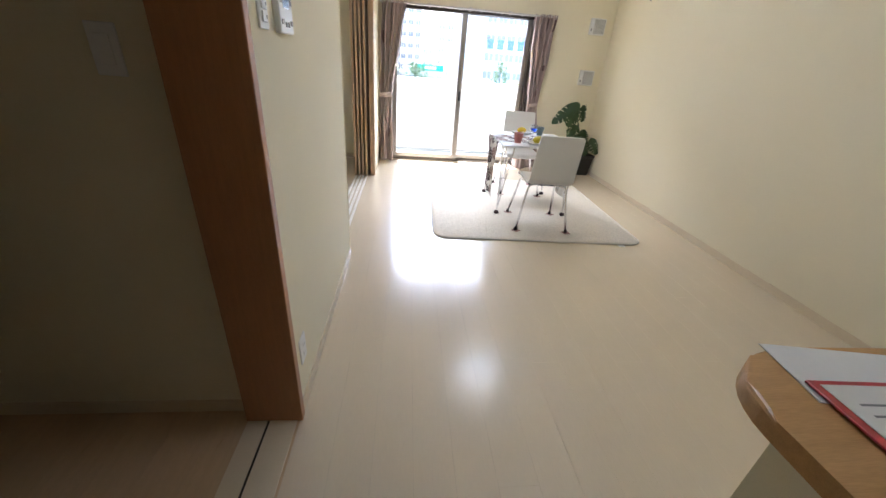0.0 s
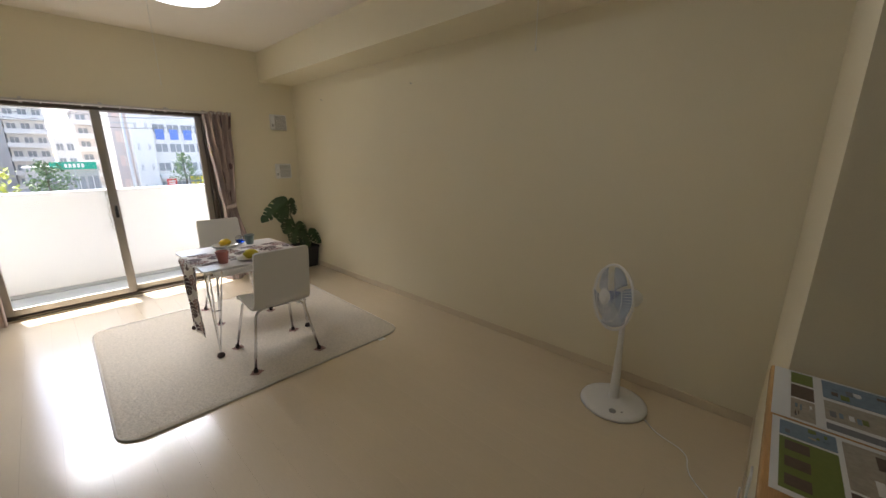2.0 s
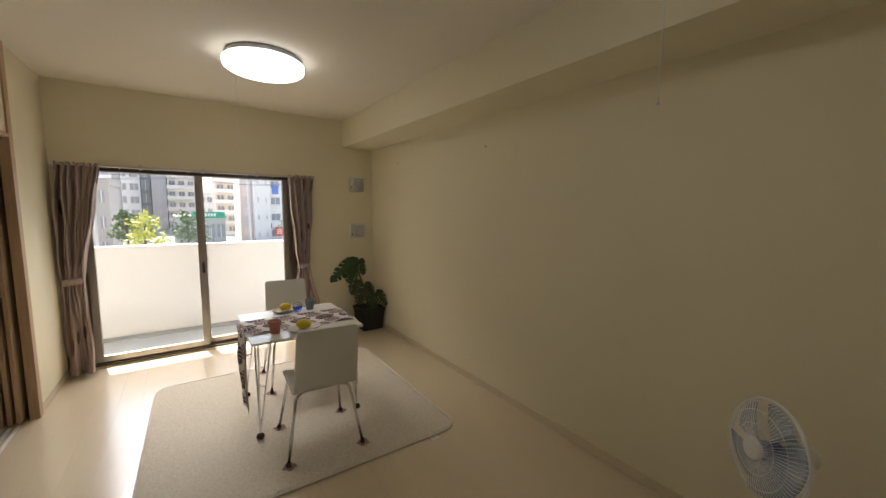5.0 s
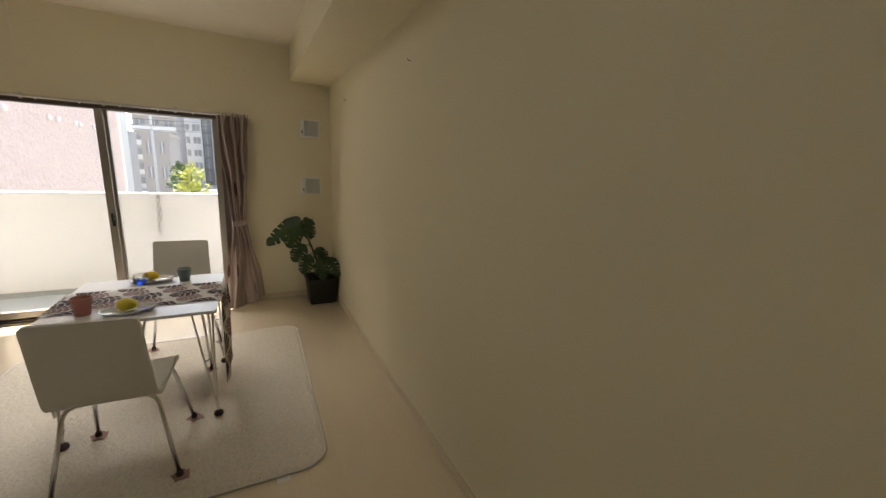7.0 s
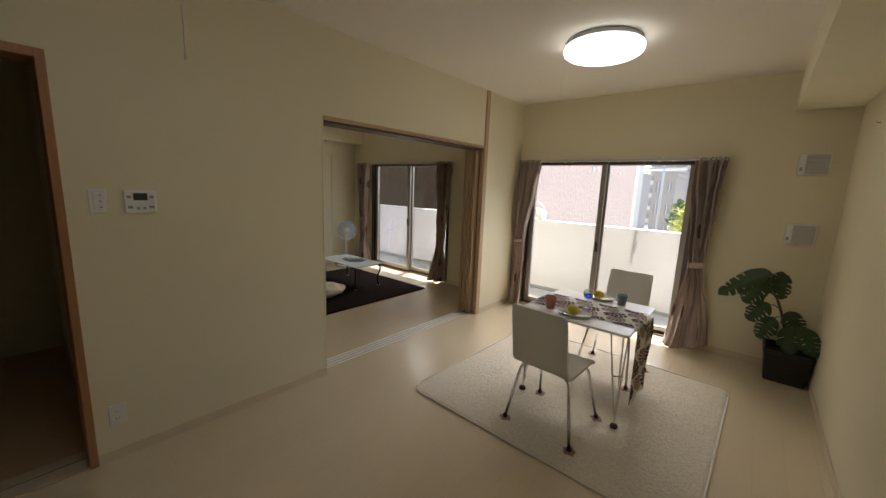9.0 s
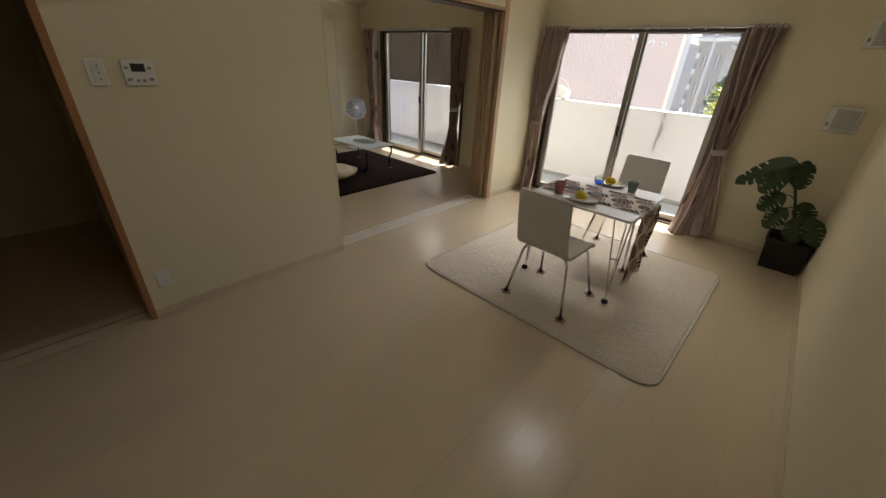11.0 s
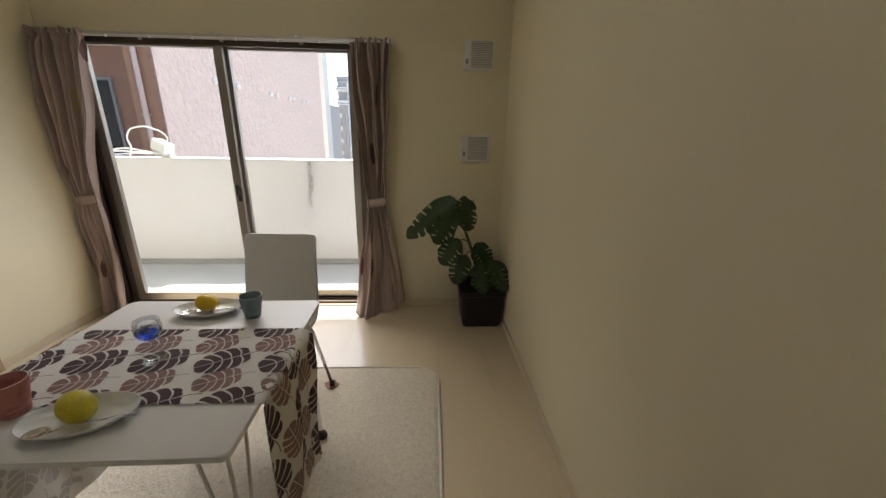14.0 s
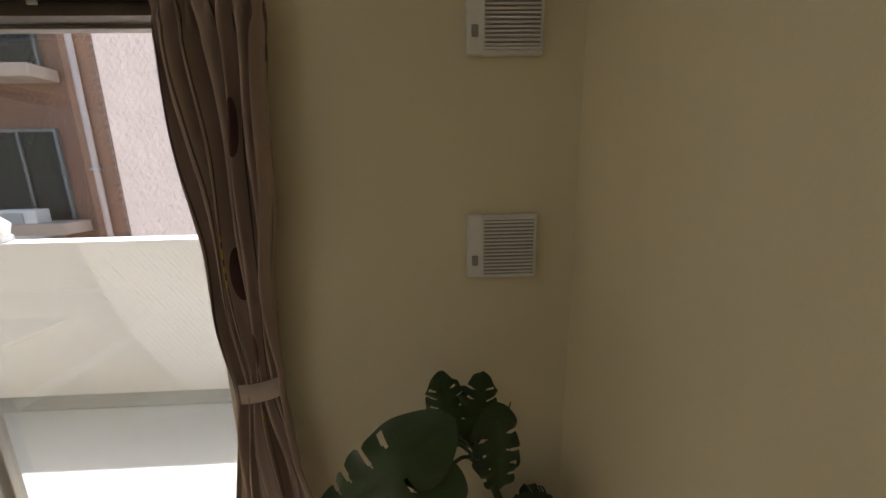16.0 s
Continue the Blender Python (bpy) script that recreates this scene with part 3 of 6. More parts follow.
# ---- curtains ----
def curtain(x_top, x_tie, x_bot, sway, seed, label, tuck=0.0):
    """A gathered curtain tied back at 0.88 m; each span is (left, right)."""
    rnd = random.Random(seed)
    y = YW - 0.085
    c = thing("curtain", label, "curtain", pose(0, y, 0), group="curtains tied back at the windows")
    n_folds = 7
    ph = [rnd.uniform(-0.5, 0.5) for _ in range(n_folds + 1)]

    def span(z):
        keys = ((1.955, x_top), (1.45, tuple(0.55 * a + 0.45 * b for a, b in zip(x_top, x_tie))), (0.90, x_tie), (0.86, x_tie),
                (0.45, tuple(0.45 * a + 0.55 * b for a, b in zip(x_tie, x_bot))), (0.03, x_bot))
        for (za, a), (zb, b) in zip(keys, keys[1:]):
            if z >= zb:
                s = (za - z) / (za - zb)
                return a[0] + (b[0] - a[0]) * s, a[1] + (b[1] - a[1]) * s
        return x_bot

    def f(u, v):
        z = 1.945 - (1.92 - (0.14 * max(0.0, u - 0.45) ** 1.3 if sway > 0.3 else 0.0)) * v
        a, b = span(z)
        pinch = 1.0 - 0.62 * math.exp(-((z - 0.88) / 0.16) ** 2)
        k = u * n_folds
        i = min(int(k), n_folds - 1)
        warp = ph[i] * (1 - (k - i)) + ph[i + 1] * (k - i)
        ang = 2 * math.pi * k + warp * 1.6 + 0.7 * math.sin(3.1 * v + seed)
        amp = (0.044 + 0.018 * math.sin(5 * u + seed)) * pinch
        head = max(0.0, 1 - v / 0.075)
        amp *= 1 - 0.45 * head
        if z < 0.80:
            amp *= 1 - 0.82 * min(1, (0.80 - z) / 0.30)
        x = a + (b - a) * u + 0.010 * math.sin(ang * 0.5 + 1.0 + 4 * v) * pinch + 0.006 * math.sin(21 * v + 9 * u)
        yy = amp * (math.sin(ang) + 0.28 * math.sin(2 * ang + 1.1 + seed)) + 0.022 * head * math.sin(ang * 2.3 + 5 * v * 20) + 0.046 * max(0, min(1, (0.80 - z) / 0.4)) * (math.sin(10 * u + 7 * v + seed) + 0.35 * math.sin(23 * u - 5 * v + seed)) + 0.008 * math.sin(13 * v + 5 * u + seed) - sway * max(0, (0.45 - z)) * (0.4 + 0.6 * math.sin(3 * u + 0.5))
        near = tuck and max(0.0, 1 - u / 0.14) * max(0.0, min(1.0, (z - 0.9) / 0.4))
        if near:
            yy = yy * (1 - 0.8 * near) + tuck * near
        if z < 0.10:
            yy -= 0.25 * (0.10 - z)
        return (x, yy, max(z + (0.007 * math.sin(ang * 1.5 + seed) + 0.009) * head, 0.006 + 0.003 * (1 + math.sin(ang))))

    bm = bmesh.new()
    sheet(bm, f, 110, 80, uv=lambda u, v: (u * 0.95 + seed * 0.37, 1.94 * (1 - v)))
    cl = part("cloth", bm, CURTAIN, c, smooth=True)
    md = cl.modifiers.new("thickness", "SOLIDIFY")
    md.thickness = 0.002
    bm = bmesh.new()
    cx, hw = (x_tie[0] + x_tie[1]) / 2, (x_tie[1] - x_tie[0]) / 2 + 0.006
    pts = [(cx + hw * math.cos(a), 0.028 * math.sin(a), 0.0) for a in [2 * math.pi * k / 28 for k in range(28)]]
    for k in range(28):
        p, q = pts[k], pts[(k + 1) % 28]
        dz = lambda pt: 0.012 * (pt[0] - cx) / hw
        vs = [bm.verts.new((p[0], p[1], 0.852 + dz(p))), bm.verts.new((q[0], q[1], 0.852 + dz(q))), bm.verts.new((q[0], q[1], 0.912 + dz(q))), bm.verts.new((p[0], p[1], 0.912 + dz(p)))]
        bm.faces.new(vs)
    bmesh.ops.remove_doubles(bm, verts=bm.verts, dist=1e-5)
    tb = part("tieback", bm, TIE, c, "pale cloth tieback", smooth=True)
    md = tb.modifiers.new("thickness", "SOLIDIFY")
    md.thickness = 0.004
    for k in range(n_folds):
        u = (k + 0.5) / n_folds
        xx = x_top[0] + (x_top[1] - x_top[0]) * u
        bm = bmesh.new()
        tube(bm, [(xx, 0.004, 1.915), (xx, 0.004, 1.925), (xx, 0.0, 1.931)], 0.002, 6)
        part("hook", bm, PLASTIC, c)
    return c


curtain((-0.275, 0.055), (-0.285, -0.135), (-0.300, -0.110), 0.06, 1, "taupe floral curtain gathered beside the living room window")
curtain((1.662, 1.965), (1.758, 1.888), (1.645, 2.03), 0.34, 2, "taupe floral curtain gathered beside the living room window", 0.055)
curtain((-3.83, -3.50), (-3.72, -3.55), (-3.78, -3.46), 0.08, 3, "taupe floral curtain gathered beside the second room window")
curtain((-1.76, -1.46), (-1.70, -1.54), (-1.79, -1.55), 0.10, 4, "taupe floral curtain gathered beside the second room window")


def curtain_rail(x0, x1):
    r = thing("curtain_rail", "slim aluminium double curtain rail above the window", "curtain rail", pose(0, YW - 0.09, 1.942), group="curtain rails")
    for dy in (-0.004, 0.048):
        part("rail", boxes(((x0, dy - 0.008, -0.012), (x1, dy + 0.008, 0.006), 0.002)), ALU, r)
        for x in (x0, x1):
            part("end_cap", boxes(((x - 0.012, dy - 0.011, -0.016), (x + 0.012, dy + 0.011, 0.010), 0.003)), PLASTIC, r)
    n = 5
    for k in range(n):
        x = x0 + 0.08 + (x1 - x0 - 0.16) * k / (n - 1)
        part("bracket", boxes(((x - 0.008, -0.04, 0.006), (x + 0.008, 0.095, 0.011)), ((x - 0.012, 0.085, -0.02), (x + 0.012, 0.0895, 0.03))), ALU, r)
    for k in range(6):
        x = x0 + 0.45 + (x1 - x0 - 0.9) * k / 5
        part("runner", boxes(((x - 0.005, -0.010, -0.026), (x + 0.005, 0.002, -0.012), 0.002)), PLASTIC, r)


curtain_rail(-0.27, 1.95)
curtain_rail(-3.83, -1.46)


# ---- wall and ceiling fixtures ----
def wall_vent(z):
    v = thing("wall_vent", "square white plastic air vent with a slatted grille", "vent", pose(2.545, YW, z), group="air vents on the window wall")
    part("housing", boxes(((-0.103, -0.030, -0.095), (0.103, 0.0, 0.095), 0.008)), PLASTIC, v)
    part("backing", boxes(((-0.055, -0.033, -0.080), (0.090, -0.0305, 0.080))), GREYPLASTIC, v)
    n = 15
    for k in range(n):
        zz = -0.074 + 0.148 * k / (n - 1)
        part("slat", boxes(((-0.055, -0.0400, zz - 0.0024), (0.090, -0.0335, zz + 0.0024))), PLASTIC, v)
    part("rim", boxes(((-0.060, -0.041, -0.086), (0.095, -0.0305, -0.0805)), ((-0.060, -0.041, 0.0805), (0.095, -0.0305, 0.086)),
                      ((-0.060, -0.041, -0.0805), (-0.0555, -0.0305, 0.0805)), ((0.0905, -0.041, -0.0805), (0.095, -0.0305, 0.0805))), PLASTIC, v)
    part("slider", boxes(((-0.090, -0.036, -0.055), (-0.072, -0.0305, -0.025), 0.003)), GREYPLASTIC, v, "grey shutter knob")


wall_vent(1.888)
wall_vent(1.275)


def ceiling_light(x, y, cord_x, cord_y, cord_z):
    c = thing("ceiling_light", "round white ceiling light switched on, with a pull cord", "ceiling light", pose(x, y, H), group="round ceiling lights")
    bm = bmesh.new()
    lathe(bm, [(0.0, 0.0), (0.25, 0.0), (0.262, -0.012), (0.262, -0.038), (0.0, -0.038)], 48)
    part("base_plate", bm, GREYPLASTIC, c, "dark base ring", smooth=False)
    bm = bmesh.new()
    lathe(bm, [(0.0, -0.039), (0.266, -0.039), (0.276, -0.048), (0.278, -0.070), (0.272, -0.090), (0.250, -0.105), (0.19, -0.114), (0.10, -0.118), (0.0, -0.119)], 56)
    part("cover", bm, COVER, c, "glowing white plastic cover", smooth=True)
    bm = bmesh.new()
    tube(bm, [(cord_x - x, cord_y - y, -0.02), (cord_x - x, cord_y - y, cord_z - H)], 0.0013, 6)
    part("pull_cord", bm, PLASTIC, c, "thin white cord")
    bm = bmesh.new()
    lathe(bm, [(0.0, 0.0), (0.002, -0.003), (0.003, -0.014), (0.0, -0.016)], 10, at=(cord_x - x, cord_y - y, cord_z - H))
    part("cord_bead", bm, PLASTIC, c, smooth=True)


ceiling_light(1.20, 3.94, 0.985, 3.76, 1.95)
ceiling_light(1.20, 1.415, 1.42, 1.21, 1.80)

sd = thing("smoke_detector", "round white smoke detector on the ceiling", "smoke detector", pose(1.234, 2.76, H))
bm = bmesh.new()
lathe(bm, [(0, 0), (0.055, 0), (0.055, -0.014), (0.048, -0.02), (0.0, -0.02)], 28)
part("base", bm, PLASTIC, sd)
bm = bmesh.new()
lathe(bm, [(0, -0.0205), (0.036, -0.0205), (0.040, -0.034), (0.034, -0.044), (0.0, -0.047)], 28)
part("sensor_head", bm, PLASTIC, sd, smooth=True)
bm = bmesh.new()
lathe(bm, [(0, 0), (0.004, 0), (0.004, -0.003), (0, -0.004)], 8, at=(0.045, 0, -0.02))
part("indicator", bm, GREYPLASTIC, sd)


def wall_hook(m):
    h = thing("wall_hook", "small dark pin hook pushed into the wall", "hook", m, group="pin hooks in the walls")
    bm = bmesh.new()
    lathe(bm, [(0, 0), (0.006, 0), (0.006, 0.004), (0, 0.005)], 10)
    part("disc", bm, STEEL, h)
    bm = bmesh.new()
    tube(bm, [(0, 0, 0.004), (0, 0, 0.016), (0.008, 0, 0.020)], 0.0022, 6)
    part("pin", bm, DARKMETAL, h)


wall_hook(pose(XR, 3.235, 2.107, 0, -90, 0))
wall_hook(pose(XR, 4.80, 2.110, 0, -90, 0))
wall_hook(pose(2.40, 0.49, 2.16, -90, 0, 0))


def plate_on_wall(name, label, category, y, z, w, h):
    return thing(name, label, category, pose(XL, y, z)), w / 2, h / 2


sw, a, b = plate_on_wall("light_switch", "white three-way wall switch plate", "light switch", 1.270, 1.437, 0.070, 0.120)
part("plate", boxes(((0, -a, -b), (0.007, a, b), 0.003)), PLASTIC, sw)
for k in (-1, 0, 1):
    rk = part("rocker", boxes(((0.0072, -0.018, 0.030 * k - 0.013), (0.012, 0.018, 0.030 * k + 0.013), 0.002)), PLASTIC, sw)
    part("mark", boxes(((0.0121, 0.004, 0.030 * k - 0.004), (0.0126, 0.012, 0.030 * k + 0.004))), GREYPLASTIC, rk)
rc, a, b = plate_on_wall("water_heater_remote", "white wall controller with a dark display", "wall controller", 1.437, 1.434, 0.135, 0.118)
part("body", boxes(((0, -a, -b), (0.020, a, b), 0.005)), PLASTIC, rc)
part("display", boxes(((0.0202, -0.030, 0.008), (0.0215, 0.030, 0.046))), LCD, rc, "dark display")
for y, z, w in ((-0.045, -0.028, 0.022), (-0.012, -0.034, 0.014), (0.014, -0.034, 0.014), (0.046, -0.028, 0.022), (0.048, 0.026, 0.018), (-0.048, 0.026, 0.018)):
    part("button", boxes(((0.0202, y - w / 2, z - 0.007), (0.0225, y + w / 2, z + 0.007), 0.001)), GREYPLASTIC, rc)


def outlet(m):
    o = thing("power_outlet", "white double power outlet low on the wall", "outlet", m, group="power outlets")
    part("plate", boxes(((0, -0.036, -0.060), (0.007, 0.036, 0.060), 0.003)), PLASTIC, o)
    for k in (-1, 1):
        part("socket", boxes(((0.0072, -0.012, 0.020 * k - 0.012), (0.0095, 0.012, 0.020 * k + 0.012), 0.002)), PLASTIC, o)
        for s in (-1, 1):
            part("slot", boxes(((0.0096, s * 0.006 - 0.001, 0.020 * k - 0.004), (0.0099, s * 0.006 + 0.001, 0.020 * k + 0.004))), BLACK, o)


outlet(pose(XL, 1.247, 0.264))
outlet(pose(1.95, 0.49, 0.25, 0, 0, 90))
hs = thing("light_switch", "white wall switch plate in the dark hallway", "light switch", pose(-0.66, 1.175, 1.30, 0, 0, -90))
part("plate", boxes(((0, -0.035, -0.06), (0.007, 0.035, 0.06), 0.003)), PLASTIC, hs)
part("rocker", boxes(((0.0072, -0.018, -0.035), (0.012, 0.018, 0.035), 0.002)), PLASTIC, hs)


# ---- kitchen counter ----
ct = thing("kitchen_counter", "kitchen counter with a rounded wooden top on a low papered wall", "counter", pose(0, 0, 0))
R_ = 0.15
top_outline = [(1.589, 0.525), (0.615 + R_, 0.525)]
for k in range(1, 10):
    a = radians(90 + 90 * k / 9)
    top_outline.append((0.615 + R_ + R_ * math.cos(a), 0.525 - R_ + R_ * math.sin(a)))
for k in range(0, 10):
    a = radians(180 + 90 * k / 9)
    top_outline.append((0.615 + R_ + R_ * math.cos(a), 0.05 + R_ + R_ * math.sin(a)))
top_outline.append((1.589, 0.05))
bm = bmesh.new()
slab(bm, top_outline[::-1], 0.885, 0.92, 0.010)
part("worktop", bm, TOPWOOD, ct, "rounded golden wooden top")
part("low_wall", boxes(((0.83, 0.10, 0.0), (1.588, 0.49, 0.884))), WALL, ct, "papered low wall under the top")


def leaflet(name, label, x, y, rz, w, h, z, blocks, base=PAPER):
    """A flat printed sheet with coloured blocks and bars of unreadable print."""
    s = thing(name, label, "leaflet", pose(x, y, z, 0, 0, rz), group="papers on the counter")
    part("sheet", boxes(((-w / 2, -h / 2, 0), (w / 2, h / 2, 0.0012))), base, s)
    for k, (bx, by, bw, bh, m) in enumerate(blocks):
        part("print", boxes(((-w / 2 + bx * w, -h / 2 + by * h, 0.0013), (-w / 2 + (bx + bw) * w, -h / 2 + (by + bh) * h, 0.0015 + 0.00012 * k))), m, s)
    rnd = random.Random(int(x * 1000))
    for bx, by, bw, bh, m in blocks:
        if m in (TANINK, BLUEINK, BROWNINK) and bw * bh > 0.03:
            for _ in range(7):
                u, v = rnd.uniform(0.04, 0.7), rnd.uniform(0.05, 0.85)
                du, dv = rnd.uniform(0.1, 0.28), rnd.uniform(0.04, 0.14)
                lo = (-w / 2 + (bx + u * bw) * w, -h / 2 + (by + v * bh) * h, 0.0013)
                hi = (-w / 2 + (bx + min(0.98, u + du) * bw) * w, -h / 2 + (by + min(0.98, v + dv) * bh) * h, 0.0026 + 0.00012 * _)
                part("print", boxes((lo, hi)), rnd.choice((INK, PAPER, BROWNINK, TANINK, BLUEINK, GREENINK)), s)
    return s


leaflet("paper_sheet", "white printed sheet lying on the counter top", 0.87, 0.448, -8, 0.297, 0.13, 0.921, [(0.35, 0.30, 0.4, 0.05, INK), (0.4, 0.20, 0.35, 0.04, INK), (0.75, 0.55, 0.2, 0.07, INK)])
cb = thing("clipboard", "red clipboard holding white paper on the counter", "clipboard", pose(0.87, 0.315, 0.9235, 0, 0, -3))
part("board", boxes(((-0.15, -0.12, 0), (0.15, 0.12, 0.004), 0.0015)), RED, cb)
part("paper", boxes(((-0.135, -0.112, 0.0042), (0.145, 0.110, 0.0052))), PAPER, cb)
for k in range(9):
    part("print", boxes(((-0.11, 0.07 - 0.02 * k, 0.0053), (-0.02 + 0.013 * ((k * 5) % 9), 0.074 - 0.02 * k, 0.0055))), INK, cb)
leaflet("leaflet", "printed floor plan leaflet on the counter", 1.453, 0.318, 0, 0.25, 0.40, 0.9205,
        [(0.03, 0.82, 0.36, 0.10, TANINK), (0.42, 0.82, 0.26, 0.10, BROWNINK), (0.72, 0.82, 0.24, 0.10, GREENINK), (0.04, 0.52, 0.10, 0.26, INK), (0.20, 0.50, 0.34, 0.28, TANINK),
         (0.60, 0.50, 0.36, 0.28, BLUEINK), (0.05, 0.30, 0.42, 0.16, TANINK), (0.52, 0.30, 0.44, 0.16, TANINK), (0.05, 0.04, 0.40, 0.20, BROWNINK), (0.50, 0.04, 0.45, 0.20, BLUEINK)])
leaflet("leaflet", "green printed leaflet with photo blocks on the counter", 1.198, 0.314, 0.5, 0.245, 0.40, 0.9205,
        [(0.05, 0.76, 0.66, 0.21, GREENINK), (0.10, 0.86, 0.13, 0.09, BROWNINK), (0.32, 0.86, 0.13, 0.09, BROWNINK), (0.54, 0.86, 0.13, 0.09, BROWNINK), (0.74, 0.76, 0.22, 0.21, BLUEINK),
         (0.05, 0.60, 0.26, 0.14, BROWNINK), (0.34, 0.42, 0.60, 0.32, TANINK), (0.05, 0.42, 0.26, 0.15, INK), (0.05, 0.06, 0.42, 0.32, BROWNINK), (0.52, 0.06, 0.42, 0.32, TANINK)])
tw = bmesh.new()
rnd = random.Random(5)
lathe(tw, [(0, 0.002), (0.10, 0.002), (0.125, 0.010), (0.12, 0.018), (0.10, 0.030), (0.06, 0.040), (0.03, 0.043), (0.0, 0.044)], 34, sx=1.15, sy=0.95)
for v in tw.verts:
    v.co += Vector((rnd.uniform(-1, 1), rnd.uniform(-1, 1), rnd.uniform(-0.4, 0.4) if v.co.z > 0.01 else 0)) * 0.010
    v.co.z = max(v.co.z, 0.0)
wp = tagged(part("wrapped_goods", tw, TEALWRAP, smooth=True), "teal goods in crinkled clear plastic on leaflets", "package")
wp.location = (1.262, 0.225, 0.9235)


# ---- rug, table and chairs ----
def shag(name, x0, x1, y0, y1, r, material, edge, label, h, seed, nx, ny, turn=0.0):
    cx, cy, w, d = (x0 + x1) / 2, (y0 + y1) / 2, x1 - x0, y1 - y0
    t = thing(name, label, "rug", pose(cx, cy, 0, 0, 0, turn))
    rnd = random.Random(seed)

    def f(u, v):
        x, y = (u - 0.5) * w, (v - 0.5) * d
        qx, qy = max(0, abs(x) - (w / 2 - r)), max(0, abs(y) - (d / 2 - r))
        q = math.hypot(qx, qy)
        if qx > 0 and qy > 0 and q > r:
            x = math.copysign(w / 2 - r + qx * r / q, x)
            y = math.copysign(d / 2 - r + qy * r / q, y)
        e = min(w / 2 - abs(x), d / 2 - abs(y))
        z = h * (0.75 if e > 0.012 else 0.3) + h * 0.28 * rnd.random() + 0.002 * noise.noise((x * 5, y * 5, seed))
        return (x + rnd.uniform(-1, 1) * 0.002, y + rnd.uniform(-1, 1) * 0.002, z)

    bm = bmesh.new()
    sheet(bm, f, nx, ny)
    part("woven_top", bm, material, t, smooth=True)
    out = rounded(w, d, r, 8)
    bm = bmesh.new()
    slab(bm, rounded(w - 0.004, d - 0.004, r, 8), 0.0, h * 0.3)
    part("backing", bm, edge, t)
    bm = bmesh.new()
    tube(bm, [(x, y, h * 0.45) for x, y in out] + [(out[0][0], out[0][1], h * 0.45)], h * 0.42, 8)
    part("binding", bm, edge, t, smooth=True)
    return t


RZ = 0.016
rg = shag("rug", 0.36, 2.24, 2.865, 4.70, 0.13, RUG, RUGEDGE, "cream short-pile rug with bound round corners under the table", RZ, 3, 190, 190, -1.2)
lb = part("care_label", boxes(((-0.03, -0.035, 0.0005), (0.03, 0.0, 0.0015))), PAPER, rg, "white cloth label")
lb.location = (2.02 - 1.30, 2.862 - 3.7825, 0.0)

tb = thing("dining_table", "small square white table on steel hairpin legs", "table", pose(1.3475, 3.815, RZ))
bm = bmesh.new()
slab(bm, [(px, py - 0.012) for px, py in rounded(0.765, 0.789, 0.020, 5)], 0.668, 0.684, 0.005)
part("tabletop", bm, WHITE, tb)
for sx, sy in ((-1, -1), (1, -1), (-1, 1), (1, 1)):
    foot = Vector((sx * 0.345, sy * 0.337, 0.022))
    bm = bmesh.new()
    tops = [(sx * 0.345, sy * 0.245), (sx * 0.255, sy * 0.335), (sx * 0.335, sy * 0.332)]
    for tx, ty in tops:
        tube(bm, [foot, (tx, ty, 0.660)], 0.0055, 8)
    ring = []
    for tx, ty in tops:
        ring.append(foot.lerp(Vector((tx, ty, 0.66)), 0.52))
    tube(bm, [ring[0], ring[2], ring[1], ring[0]], 0.004, 6)
    box(bm, (min(sx * 0.22, sx * 0.36), min(sy * 0.22, sy * 0.36), 0.659), (max(sx * 0.22, sx * 0.36), max(sy * 0.22, sy * 0.36), 0.6635))
    lg = part("leg", bm, CHROME, tb, "three-rod steel hairpin leg", smooth=False)
    bm = bmesh.new()
    lathe(bm, [(0, 0), (0.022, 0.0), (0.026, 0.008), (0.022, 0.022), (0.010, 0.030), (0, 0.031)], 16, at=(foot.x, foot.y, 0.0))
    part("foot_cap", bm, CAP, lg, "dark foot cap", smooth=True)

ZT = RZ + 0.684
rn = thing("table_runner", "linen table runner printed with brown leaves, hanging off both sides", "table runner", pose(1.3475, 3.815, ZT))
RW, RH, DROP = 0.385, 0.3825, 0.575


def cloth(s, q, lift=0.0):
    """The runner's surface: s along its length (0 in the middle), q across it; metres."""
    n = abs(s)
    sg = 1 if s >= 0 else -1
    y = -0.046 + q
    edge = RH + 0.004
    if n <= edge:
        return Vector((s, y, 0.0025 + lift))
    d = n - edge
    rr = 0.012
    if d < rr * 1.57:
        a = d / rr
        return Vector((sg * (edge + (rr + lift) * math.sin(a)), y, 0.0025 - rr + (rr + lift) * math.cos(a)))
    dd = d - rr * 1.57
    wob = 0.018 * math.sin(q * 22 + 2.0 + sg) * min(1, dd / 0.15) + 0.01 * math.sin(dd * 9 + q * 6)
    slant = -0.30 * max(0.0, q + 0.05) * dd - 0.05 * dd
    return Vector((sg * (edge + rr + lift + max(-0.004, wob + 0.004)), y + 0.05 * dd * math.sin(3 * dd) + slant, 0.0025 - rr - dd))


LEN = RH + DROP
bm = bmesh.new()
sheet(bm, lambda u, v: cloth((u - 0.5) * 2 * LEN, (v - 0.5) * RW), 120, 16)
part("cloth", bm, LINEN, rn, smooth=True)


